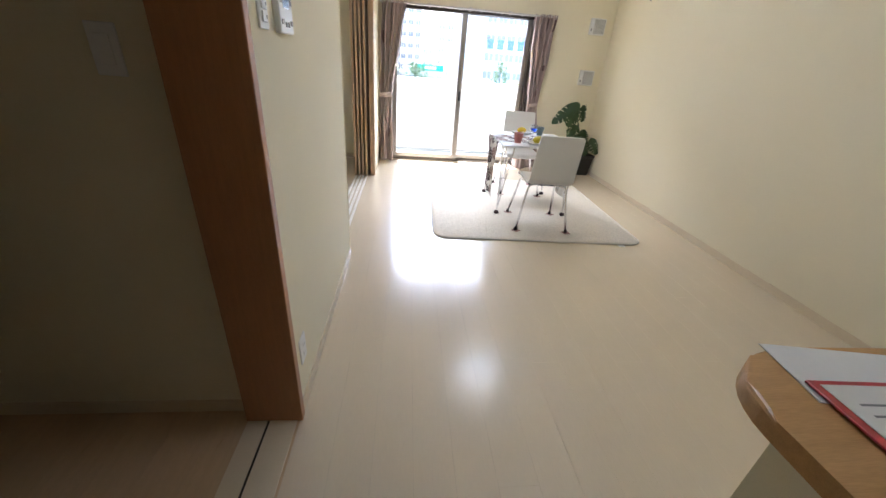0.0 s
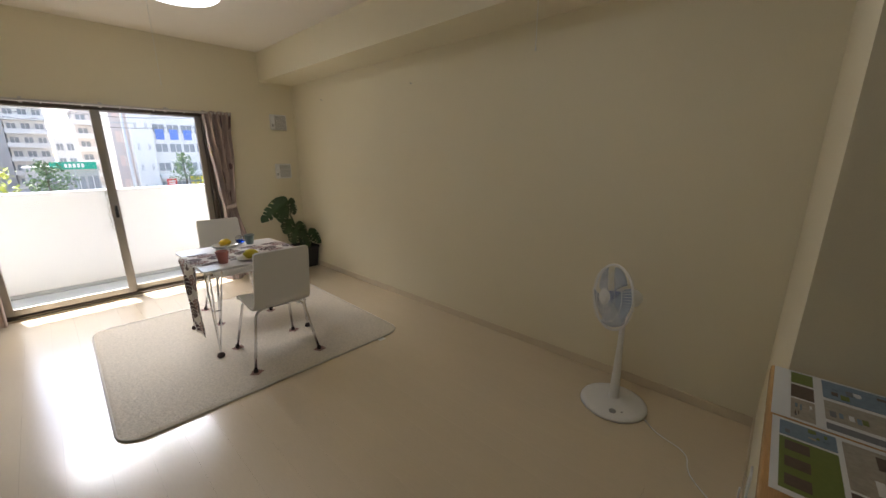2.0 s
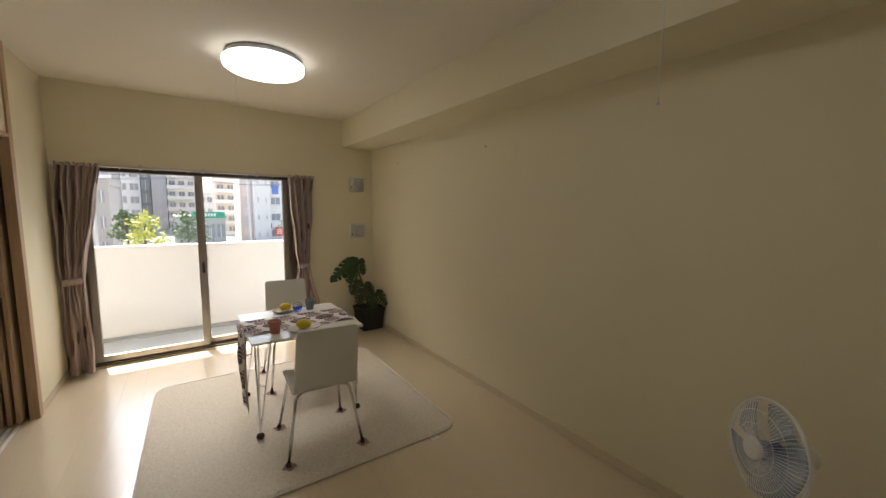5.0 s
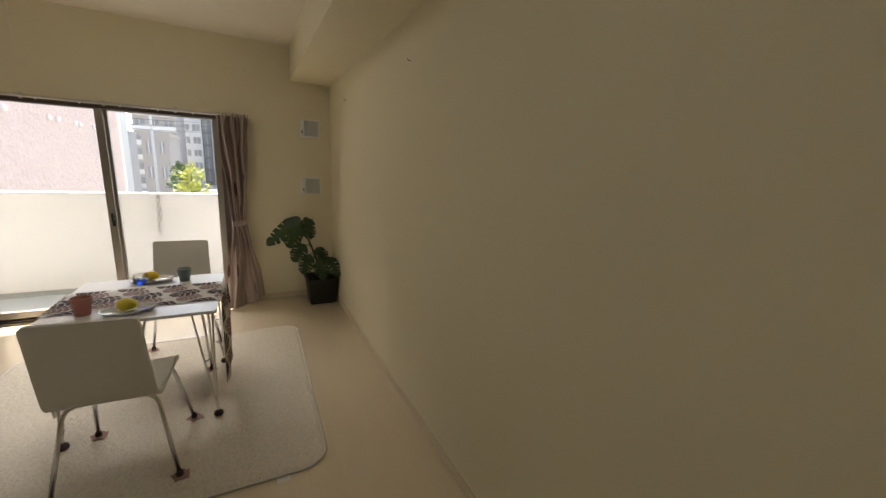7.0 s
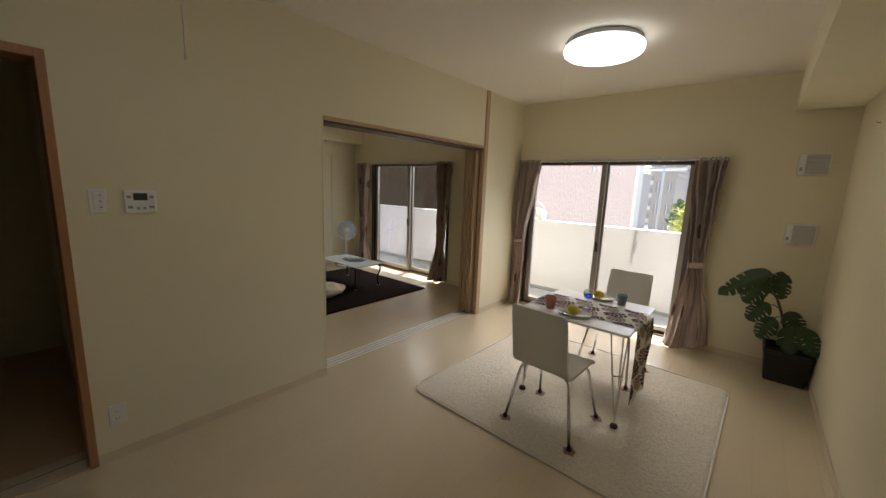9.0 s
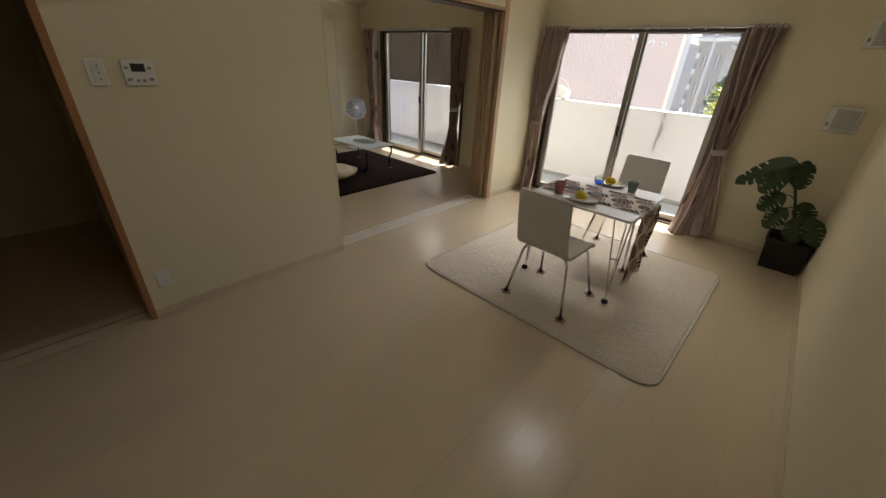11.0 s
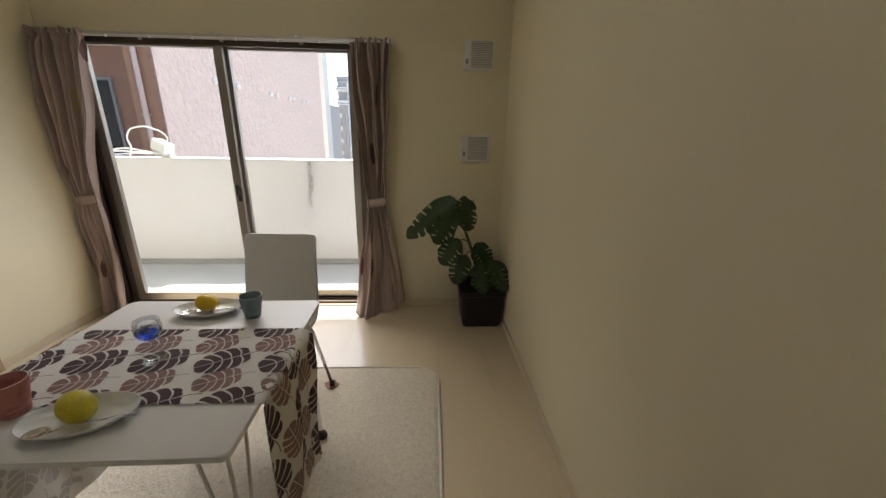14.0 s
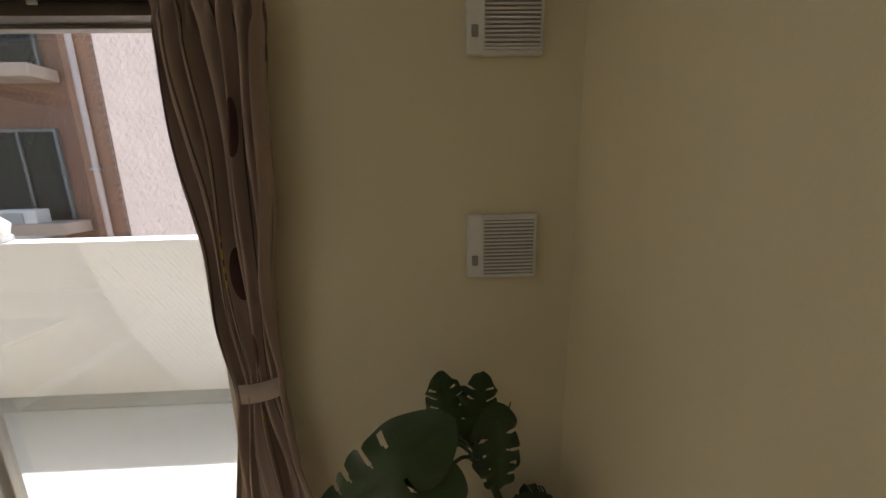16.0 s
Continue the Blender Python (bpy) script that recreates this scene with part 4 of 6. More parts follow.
def motif(bm, s0, q0, size, turn, lift=0.0012):
    """One printed leaf: a rib with broad fingers on both sides, cut off at the cloth's edge."""
    c, sn = math.cos(turn), math.sin(turn)

    def put(points):
        flat = [(s0 + size * (px * c - py * sn), q0 + size * (px * sn + py * c)) for px, py in points]
        if min(abs(q) for _, q in flat) > RW / 2 or max(abs(s) for s, _ in flat) > LEN - 0.005:
            return
        vs = [bm.verts.new(cloth(s, max(-RW / 2, min(RW / 2, q)), lift)) for s, q in flat]
        bm.faces.new(vs)

    def rim(u, grow=1.0):
        return 0.05 - 0.57 * math.cos(math.pi * u) * grow, 0.46 * grow * math.sin(math.pi * u) ** 0.8 * (1 - 0.12 * u)

    ribs, ends = (-0.46, -0.29, -0.11, 0.07, 0.25, 0.58), (0.05, 0.30, 0.48, 0.63, 0.77, 1.0)
    for k in range(5):
        u0, u1 = ends[k] + 0.015, ends[k + 1] - (0.015 if k < 4 else 0.0)
        for sg in (1, -1):
            pts = []
            for i in range(4):
                a = i / 4
                ex, ey = rim(u0, 0.94)
                pts.append((ribs[k] + 0.010 + (ex - ribs[k]) * a - 0.05 * math.sin(math.pi * a), 0.013 + (ey - 0.013) * a))
            for i in range(6):
                pts.append(rim(u0 + (u1 - u0) * i / 5, (0.94, 1.0, 1.02, 1.02, 1.0, 0.94 if k < 4 else 1.0)[i]))
            for i in range(3, -1, -1):
                a = i / 4
                ex, ey = rim(u1, 0.94)
                pts.append((ribs[k + 1] - 0.009 + (ex - ribs[k + 1]) * a - 0.05 * math.sin(math.pi * a) * (k < 4), 0.013 + (max(ey, 0.013) - 0.013) * a))
            put([(px, max(0.012, py) * sg) for px, py in pts][::sg])
    put([(-0.84, 0.08), (-0.66, 0.008), (-0.46, -0.010), (-0.46, 0.010), (-0.66, 0.028), (-0.83, 0.10)])


rnd = random.Random(11)


def printed(s0, q0, size, turn, m):
    bm = bmesh.new()
    motif(bm, s0, q0, size, turn)
    if bm.faces:
        part("leaf_print", bm, m, rn)
    else:
        bm.free()
    if abs(s0) > RH + 0.06:
        # the print shows faintly on the reverse of the hanging ends
        bm = bmesh.new()
        motif(bm, s0, q0, size, turn, -0.0012)
        if bm.faces:
            part("leaf_print", bm, PRINT_GREY, rn)
        else:
            bm.free()


k = 0
PITCH = 0.190
s = -LEN + 0.02
while s < LEN:
    for row, ph in ((-0.19, 0.5), (0.005, 0.0), (0.20, 0.5)):
        printed(s + ph * PITCH, row, 0.138, radians(208 + rnd.uniform(-6, 6)), PRINT_DARK)
    for row, ph in ((-0.092, 0.16), (0.098, 0.66)):
        printed(s + ph * PITCH, row, 0.112, radians(203 + rnd.uniform(-8, 8)), PRINT_MAUVE)
    s += PITCH
    k += 1


def dining_chair(m):
    c = thing("dining_chair", "white leatherette dining chair on bent chrome tube legs", "chair", m, group="chairs at the table")
    line = bend([(0, 0.175, 0.418), (0, 0.140, 0.448), (0, -0.02, 0.440), (0, -0.235, 0.436), (0, -0.272, 0.62), (0, -0.318, 0.858)], 0.075, 6)
    fine = []
    for a, b in zip(line, line[1:]):
        n = max(1, int((b - a).length / 0.012))
        fine += [a.lerp(b, k / n) for k in range(n)]
    fine.append(line[-1])
    a, b = fine[0], fine[1]
    c_, d_ = fine[-2], fine[-1]
    line = [a] + [a.lerp(b, k) for k in (0.1, 0.3, 0.6)] + fine[1:-1] + [c_.lerp(d_, k) for k in (0.4, 0.7, 0.9)] + [d_]
    lens = [0.0]
    for a, b in zip(line, line[1:]):
        lens.append(lens[-1] + (b - a).length)
    total = lens[-1]

    def half(s):
        w = 0.192 - 0.012 * max(0.0, (s / total - 0.45) / 0.55)
        for e in (s, total - s):
            if e < 0.022:
                w -= 0.022 - math.sqrt(max(0.0, 0.022 ** 2 - (0.022 - e) ** 2))
        return w

    def shell(lo, hi):
        bm = bmesh.new()
        rows = []
        for i, p in enumerate(line):
            if not lo <= lens[i] <= hi:
                continue
            h = half(lens[i])
            rows.append([bm.verts.new((h * k / 6, p.y, p.z + 0.0)) for k in range(-6, 7)])
            for v in rows[-1]:
                v.co -= Vector((0, 0, 0.006)) * (1 - (v.co.x / 0.19) ** 2) * (1 if lens[i] < 0.35 else 0)
        for a, b in zip(rows, rows[1:]):
            for k in range(12):
                bm.faces.new((a[k], a[k + 1], b[k + 1], b[k]))
        return bm

    # split at the bend between seat and back
    cut = min(range(len(line)), key=lambda i: abs(line[i].y + 0.235) + abs(line[i].z - 0.437))
    for nm, lo, hi in (("seat", 0, lens[cut]), ("backrest", lens[cut], total)):
        s = part(nm, shell(lo, hi), LEATHER, c, smooth=True)
        md = s.modifiers.new("thickness", "SOLIDIFY")
        md.thickness, md.offset = 0.019, 0
        md = s.modifiers.new("round", "BEVEL")
        md.width, md.segments, md.limit_method, md.angle_limit = 0.007, 3, "ANGLE", radians(50)
    for sx in (-1, 1):
        for sy, fy, ty, fx in ((-1, -0.228, -0.14, 0.232), (1, 0.232, 0.06, 0.218)):
            bm = bmesh.new()
            tube(bm, bend([(sx * 0.06, ty, 0.415), (sx * 0.165, ty + 0.6 * (fy - ty) * 0.5, 0.412), (sx * fx, fy, 0.010)], 0.07, 6), 0.0095, 10)
            lg = part("leg", bm, CHROME, c, smooth=True)
            bm = bmesh.new()
            lathe(bm, [(0, 0.004), (0.015, 0.004), (0.014, 0.022), (0.011, 0.030), (0, 0.031)], 12, at=(sx * fx, fy, 0))
            part("foot_cap", bm, CAP, lg, "dark rubber foot", smooth=True)
            bm = bmesh.new()
            for dx, dy, rot in ((0, 0, 45), (0.008, -0.006, 20)):
                o = Matrix.Rotation(radians(rot + 13 * sx * sy), 3, "Z")
                pts = [o @ Vector(p) for p in ((-0.030, -0.030, 0), (0.030, -0.030, 0), (0.030, 0.030, 0), (-0.030, 0.030, 0))]
                z = 0.0006 if rot == 45 else 0.0022
                slab(bm, [(sx * fx + dx + p.x, fy + dy + p.y) for p in pts], z, z + 0.0014)
            part("felt_pad", bm, FELT, lg, "pinkish felt pad")
    bm = bmesh.new()
    box(bm, (-0.07, -0.15, 0.406), (0.07, 0.08, 0.416))
    part("mounting_plate", bm, BLACK, c, "dark seat bracket")
    return c


ch = dining_chair(pose(1.337, 3.28, RZ, 0, 0, -3))
copy_thing(ch, pose(1.412, 4.305, RZ, 0, 0, 177))


# ---- on the table ----
def oval_plate(x, y, rz, fruit, fruit_label, fz, grow):
    p = thing("oval_plate", "white oval china plate on the table", "plate", pose(x, y, ZT + 0.001, 0, 0, rz), group="plates on the table")
    bm = bmesh.new()
    lathe(bm, [(0, 0.004), (0.075, 0.004), (0.105, 0.010), (0.120, 0.022), (0.123, 0.0235), (0.120, 0.0195), (0.104, 0.0065), (0.074, 0.0), (0, 0.0)], 48, sy=0.62)
    part("dish", bm, CHINA, p, smooth=True)
    bm = bmesh.new()
    prof = [(0, -0.047), (0.006, -0.045), (0.011, -0.039), (0.024, -0.028), (0.0305, -0.010), (0.0305, 0.010), (0.024, 0.028), (0.012, 0.039), (0.008, 0.044), (0, 0.046)]
    lathe(bm, prof, 24)
    lm = tagged(part("lemon", bm, fruit, smooth=True), fruit_label, "lemon", group="lemons on the plates")
    lm.matrix_world = pose(x - 0.006, y + 0.004, ZT + 0.005 + 0.0305 * grow, 88, 0, fz) @ Matrix.Scale(grow, 4)
    sp = thing("spoon", "steel spoon lying across a plate", "spoon", pose(x + 0.045, y - 0.040, ZT + 0.0275, 0, 0, rz + 2), group="spoons on the plates")
    bm = bmesh.new()
    tube(bm, [(-0.075, 0, -0.006), (-0.045, 0, 0.000), (0.0, 0, 0.003), (0.055, 0, 0.004), (0.10, 0, 0.002)], [0.0025, 0.002, 0.0022, 0.0032, 0.003], 8)
    part("handle", bm, CHROME, sp, smooth=True)
    bm = bmesh.new()
    lathe(bm, [(0, -0.008), (0.010, -0.0065), (0.018, -0.001), (0.0185, 0.0), (0.0175, 0.0005), (0.010, -0.004), (0, -0.0055)], 18, at=(-0.088, 0, 0.0), sx=1.35)
    part("bowl", bm, CHROME, sp, smooth=True)


oval_plate(1.328, 3.528, 14, LIME, "ripe yellow-green lemon on the near plate", 60, 1.2)
oval_plate(1.325, 4.100, 5, LEMON, "yellow lemon on the far plate", 75, 1.08)


def cup(x, y, rz, skin, label, grow=1.0):
    c = thing("cup", label, "cup", pose(x, y, ZT + 0.001, 0, 0, rz) @ Matrix.Scale(grow, 4), group="cups on the table")
    bm = bmesh.new()
    prof = [(0, 0.0), (0.029, 0.0), (0.030, 0.003)]
    for k in range(9):
        z = 0.006 + 0.078 * k / 8
        prof.append((0.029 + 0.013 * k / 8 + (0.0007 if k % 2 else -0.0004), z))
    prof += [(0.0415, 0.086), (0.0390, 0.086), (0.0365, 0.06), (0.030, 0.008), (0, 0.006)]
    lathe(bm, prof, 32)
    b = part("body", bm, skin, c, smooth=True)
    bm = bmesh.new()
    lathe(bm, [(0.0386, 0.0862), (0.0400, 0.0874), (0.0416, 0.0862)], 32)
    part("rim", bm, CREAMCUP, c, "pale unglazed rim", smooth=True)


cup(1.135, 3.565, 0, PINKCUP, "pink ribbed stoneware cup with a pale rim", 1.06)
cup(1.508, 4.065, 0, TEALCUP, "dark teal stoneware cup without a handle")

wg = thing("wine_glass", "stemmed wine glass half full of blue beads", "wine glass", pose(1.338, 3.775, ZT + 0.005))
bm = bmesh.new()
lathe(bm, [(0, 0.0), (0.033, 0.0), (0.033, 0.0015), (0.012, 0.005), (0.0042, 0.012), (0.0036, 0.055), (0.008, 0.064), (0.026, 0.078), (0.036, 0.098), (0.037, 0.115), (0.033, 0.138),
           (0.0318, 0.138), (0.0355, 0.115), (0.0345, 0.099), (0.025, 0.080), (0.0, 0.069)], 36)
part("glass", bm, CLEAR, wg, smooth=True)
bm = bmesh.new()
lathe(bm, [(0, 0.0705), (0.0240, 0.081), (0.0335, 0.0995), (0.0340, 0.106), (0, 0.1065)], 30)
part("filling", bm, BLUELIQ, wg, "bright blue filling", smooth=True)


# ---- potted plant ----
def monstera_leaf(name, base, tip, up, width, parent, droop=0.06, seed=0):
    """A heart-shaped leaf with a waved margin, slit between its veins; up is the side that faces the light."""
    rnd = random.Random(seed)
    base, tip = Vector(base), Vector(tip)
    ax = tip - base
    ln = ax.length
    ax.normalize()
    nz = Vector(up)
    nz = (nz - ax * nz.dot(ax)).normalized()
    sd = nz.cross(ax)
    bm = bmesh.new()
    n, m = 84, 9
    for sg in (1, -1):
        # slits: along the leaf, from and to across it; those that reach the margin are open
        slits = [(c + rnd.uniform(-0.025, 0.025), rnd.uniform(0.36, 0.5), 1.2 if rnd.random() < 0.6 else rnd.uniform(0.76, 0.86), rnd.uniform(0.014, 0.021)) for c in (0.22, 0.40, 0.57, 0.72)]
        ph, curl = rnd.uniform(0, 6), rnd.uniform(0.5, 1.2)
        grid = []
        for i in range(n + 1):
            t = i / n
            half = 0.60 * width * (math.sin(math.pi * t ** 0.60) ** 0.62 if 0 < t < 1 else 0.0)
            half *= 1 + 0.05 * math.sin(19 * t + ph)
            for c, lo, hi, w in slits:
                if hi > 1:
                    half *= 1 - 0.13 * math.exp(-((t - c) / 0.035) ** 2)
            row = []
            for j in range(m + 1):
                f = j / m
                x = half * f
                along = t * ln - 0.20 * ln * f ** 1.5 * max(0.0, 1 - t / 0.30) ** 1.3 + 0.30 * x
                z = 0.25 * x - droop * t * t * ln * 2.2 - curl * 1.1 * x * x / width + 0.005 * math.sin(8 * t + seed) + 0.006 * f * f * math.sin(26 * t + ph)
                row.append(bm.verts.new(base + ax * along + sd * (sg * x) + nz * z))
            grid.append(row)
        for i in range(n):
            t = (i + 0.5) / n
            for j in range(m):
                f = (j + 0.5) / m
                if any(lo < f < hi and abs(t - c) < w * min(1.0, 2.6 * (f - lo) + 0.35) for c, lo, hi, w in slits):
                    continue
                bm.faces.new((grid[i][j], grid[i + 1][j], grid[i + 1][j + 1], grid[i][j + 1]))
    bmesh.ops.remove_doubles(bm, verts=bm.verts, dist=1e-5)
    bmesh.ops.delete(bm, geom=[v for v in bm.verts if not v.link_faces], context="VERTS")
    return part(name, bm, LEAF, parent, smooth=True)


PX, PY = 2.635, 5.32
pl = thing("potted_plant", "potted monstera with dark split leaves in a square black pot", "plant", pose(PX, PY, 0))
bm = bmesh.new()
rings = []
for w, z in ((0.118, 0.0), (0.124, 0.004), (0.146, 0.235), (0.153, 0.240), (0.153, 0.268), (0.141, 0.270), (0.137, 0.235)):
    rings.append([bm.verts.new((x - 0.036, y - 0.01, z * 1.08)) for x, y in rounded(2.18 * w, 2.18 * w, 0.02, 4)])
for a, b in zip(rings, rings[1:]):
    for k in range(len(a)):
        bm.faces.new((a[k], a[(k + 1) % len(a)], b[(k + 1) % len(b)], b[k]))
bm.faces.new(rings[0][::-1])
part("pot", bm, POT, pl, "glossy black square tapered pot")
bm = bmesh.new()
sheet(bm, lambda u, v: ((u - 0.5) * 0.286 - 0.036, (v - 0.5) * 0.286 - 0.01, 0.254 + 0.012 * noise.noise((u * 9, v * 9, 2))), 18, 18)
part("soil", bm, SOIL, pl, "dark potting soil")


def rel(x, z, y=5.30):
    return Vector((x - 2.625, y - 5.325, z))


bm = bmesh.new()
tube(bm, bend([rel(2.585, 0.23, 5.33), rel(2.56, 0.42, 5.32), rel(2.50, 0.60), rel(2.455, 0.72), rel(2.41, 0.765)], 0.1, 5), [0.013] * 6 + [0.011] * 8 + [0.008] * 6, 10)
part("trunk", bm, STEM, pl, "brown-green main stem", smooth=True)
LEAVES = (
    # base, tip, facing, width
    (rel(2.310, 0.930, 5.17), rel(2.030, 0.705, 5.16), (0.30, -0.60, 0.75), 0.165),
    (rel(2.335, 0.840, 5.17), rel(2.240, 0.675, 5.10), (0.1, -0.9, 0.4), 0.165),
    (rel(2.380, 0.775, 5.37), rel(2.335, 0.950, 5.38), (-0.2, -1, 0.15), 0.125),
    (rel(2.470, 0.915, 5.25), rel(2.480, 0.735, 5.20), (0.25, -1, 0.2), 0.125),
    (rel(2.385, 0.665, 5.16), rel(2.280, 0.530, 5.10), (-0.1, -1, 0.35), 0.175),
    (rel(2.440, 0.545, 5.16), rel(2.370, 0.385, 5.10), (-0.2, -1, 0.3), 0.170),
    (rel(2.560, 0.590, 5.31), rel(2.640, 0.450, 5.27), (0.1, -1, 0.35), 0.180),
    (rel(2.655, 0.500, 5.16), rel(2.745, 0.335, 5.08), (0.05, -1, 0.35), 0.170),
    (rel(2.560, 0.470, 5.20), rel(2.590, 0.300, 5.12), (-0.1, -1, 0.3), 0.175),
    (rel(2.420, 0.770, 5.37), rel(2.465, 0.945, 5.38), (0.2, -1, 0.15), 0.125),
    (rel(2.60, 0.50, 5.40), rel(2.72, 0.44, 5.44), (0.1, -0.3, 0.9), 0.13),
)
STARTS = ((2.44, 0.745), (2.43, 0.755), (2.45, 0.72), (2.455, 0.73), (2.49, 0.62), (2.515, 0.55), (2.53, 0.52), (2.57, 0.40), (2.565, 0.37), (2.45, 0.72), (2.565, 0.42))
for i, ((a, b, u, w), (sx, sz)) in enumerate(zip(LEAVES, STARTS)):
    monstera_leaf("leaf", a, b, u, w * (0.78 if i in (4, 5, 6, 7, 8) else 0.90), pl, seed=i)
    s = rel(sx, sz)
    midp = (s + a) / 2 + Vector((0, -0.01, 0.035))
    bm = bmesh.new()
    tube(bm, bend([s, midp, a + (b - a) * 0.02], 0.1, 5), 0.0045, 7)
    part("stalk", bm, STEM, pl, smooth=True)
bm = bmesh.new()
tube(bm, [rel(2.46, 0.73), rel(2.485, 0.86, 5.27), rel(2.505, 0.955, 5.25)], [0.006, 0.009, 0.001], 8)
part("new_leaf", bm, LEAF, pl, "rolled young leaf", smooth=True)


# ---- fans ----
def stand_fan(m, turn, tilt, label):
    f = thing("stand_fan", label, "fan", m, group="white stand fans")
    bm = bmesh.new()
    lathe(bm, [(0, 0), (0.180, 0), (0.187, 0.006), (0.184, 0.018), (0.160, 0.028), (0.06, 0.036), (0.045, 0.05), (0.0, 0.052)], 40)
    part("base", bm, PLASTIC, f, "round white base", smooth=True)
    bm = bmesh.new()
    lathe(bm, [(0, 0), (0.020, 0), (0.020, 0.004), (0, 0.005)], 14, at=(-0.118, -0.035, 0.0285))
    part("knob", bm, GREYPLASTIC, f, "grey control knob")
    part("maker_mark", boxes(((-0.100, -0.085, 0.0300), (-0.085, -0.060, 0.0312))), GREYPLASTIC, f, "small grey printed mark")
    bm = bmesh.new()
    lathe(bm, [(0.032, 0.045), (0.028, 0.08), (0.021, 0.26), (0.016, 0.40), (0.014, 0.575), (0.0, 0.575)], 18)
    part("column", bm, PLASTIC, f, "tapered white column", smooth=True)
    head = pose(0, 0, 0.690, 0, 0, turn) @ pose(0, 0, 0, 0, tilt, 0)

    def put(bm, *a, **k):
        bm.transform(head)
        return part(*a[:1], bm, *a[1:], **k)

    bm = bmesh.new()
    prof = [(0, -0.085), (0.030, -0.082), (0.048, -0.06), (0.052, -0.01), (0.047, 0.03), (0, 0.032)]
    lathe(bm, prof, 24)
    bm.transform(Matrix.Rotation(radians(90), 4, "Y"))
    put(bm, "motor_housing", PLASTIC, f, smooth=True)
    bm = bmesh.new()
    box(bm, (-0.03, -0.016, -0.13), (0.02, 0.016, -0.03), 0.006)
    put(bm, "neck", PLASTIC, f)

    def grille(sign, name):
        bm = bmesh.new()
        n = 72
        for k in range(n):
            a = 2 * math.pi * k / n
            c, s = math.cos(a), math.sin(a)
            pts = [(0.085 + sign * (0.048 - 0.9 * max(0, r - 0.02) ** 2), r * c, r * s) for r in (0.03, 0.09, 0.14, 0.168)] + [(0.085, 0.182 * c, 0.182 * s)]
            tube(bm, pts, 0.0011, 4, False)
        for r in (0.09, 0.14):
            x = 0.085 + sign * (0.048 - 0.9 * (r - 0.02) ** 2)
            tube(bm, [(x, r * math.cos(2 * math.pi * k / 36), r * math.sin(2 * math.pi * k / 36)) for k in range(37)], 0.0013, 4, False)
        return put(bm, name, PLASTIC, f)

    grille(1, "front_grille")
    grille(-1, "rear_grille")
    bm = bmesh.new()
    tube(bm, [(0.085, 0.183 * math.cos(2 * math.pi * k / 48), 0.183 * math.sin(2 * math.pi * k / 48)) for k in range(49)], 0.006, 8, False)
    put(bm, "rim", PLASTIC, f, "white grille rim", smooth=True)
    for k in range(5):
        bm = bmesh.new()
        rot = Matrix.Rotation(2 * math.pi * k / 5, 4, "X")

        def blade(u, v):
            r = 0.03 + 0.138 * v
            a = (u - 0.5) * (1.27 - 0.10 * v) + 0.25 * v
            return (0.085 + 0.05 * (u - 0.5) * (1 - 0.4 * v), r * math.sin(a), r * math.cos(a))

        sheet(bm, blade, 8, 8)
        bm.transform(rot)
        b = put(bm, "blade", BLUEPLASTIC, f, "translucent blue blade", smooth=True)
        md = b.modifiers.new("thickness", "SOLIDIFY")
        md.thickness = 0.002
    bm = bmesh.new()
    lathe(bm, [(0, 0.040), (0.030, 0.040), (0.034, 0.048), (0.034, 0.105), (0.028, 0.112), (0, 0.113)], 24)
    bm.transform(Matrix.Rotation(radians(90), 4, "Y"))
    put(bm, "blade_hub", BLUEHUB, f, "deep blue blade hub", smooth=True)
    bm = bmesh.new()
    lathe(bm, [(0, 0.120), (0.034, 0.120), (0.042, 0.128), (0.040, 0.140), (0.030, 0.145), (0, 0.146)], 28)
    bm.transform(Matrix.Rotation(radians(90), 4, "Y"))
    put(bm, "hub_cap", PLASTIC, f, "round white front cap", smooth=True)
    return f


fan = stand_fan(pose(2.455, 1.14, 0), 139, -6, "white stand fan with blue blades beside the wall")
stand_fan(pose(-3.63, 5.06, 0), -28, -8, "white stand fan with blue blades in the second room")
bm = bmesh.new()
tube(bm, bend([(2.44, 0.97, 0.004), (2.35, 0.88, 0.004), (2.30, 0.72, 0.004), (2.16, 0.70, 0.004), (2.06, 0.60, 0.004), (1.99, 0.53, 0.004), (1.95, 0.515, 0.06), (1.95, 0.515, 0.22)], 0.09, 6), 0.0032, 7)
bm.transform(Matrix.Translation((-2.455, -1.14, 0)))
part("power_cord", bm, PLASTIC, fan, "white cord lying on the floor", smooth=True)


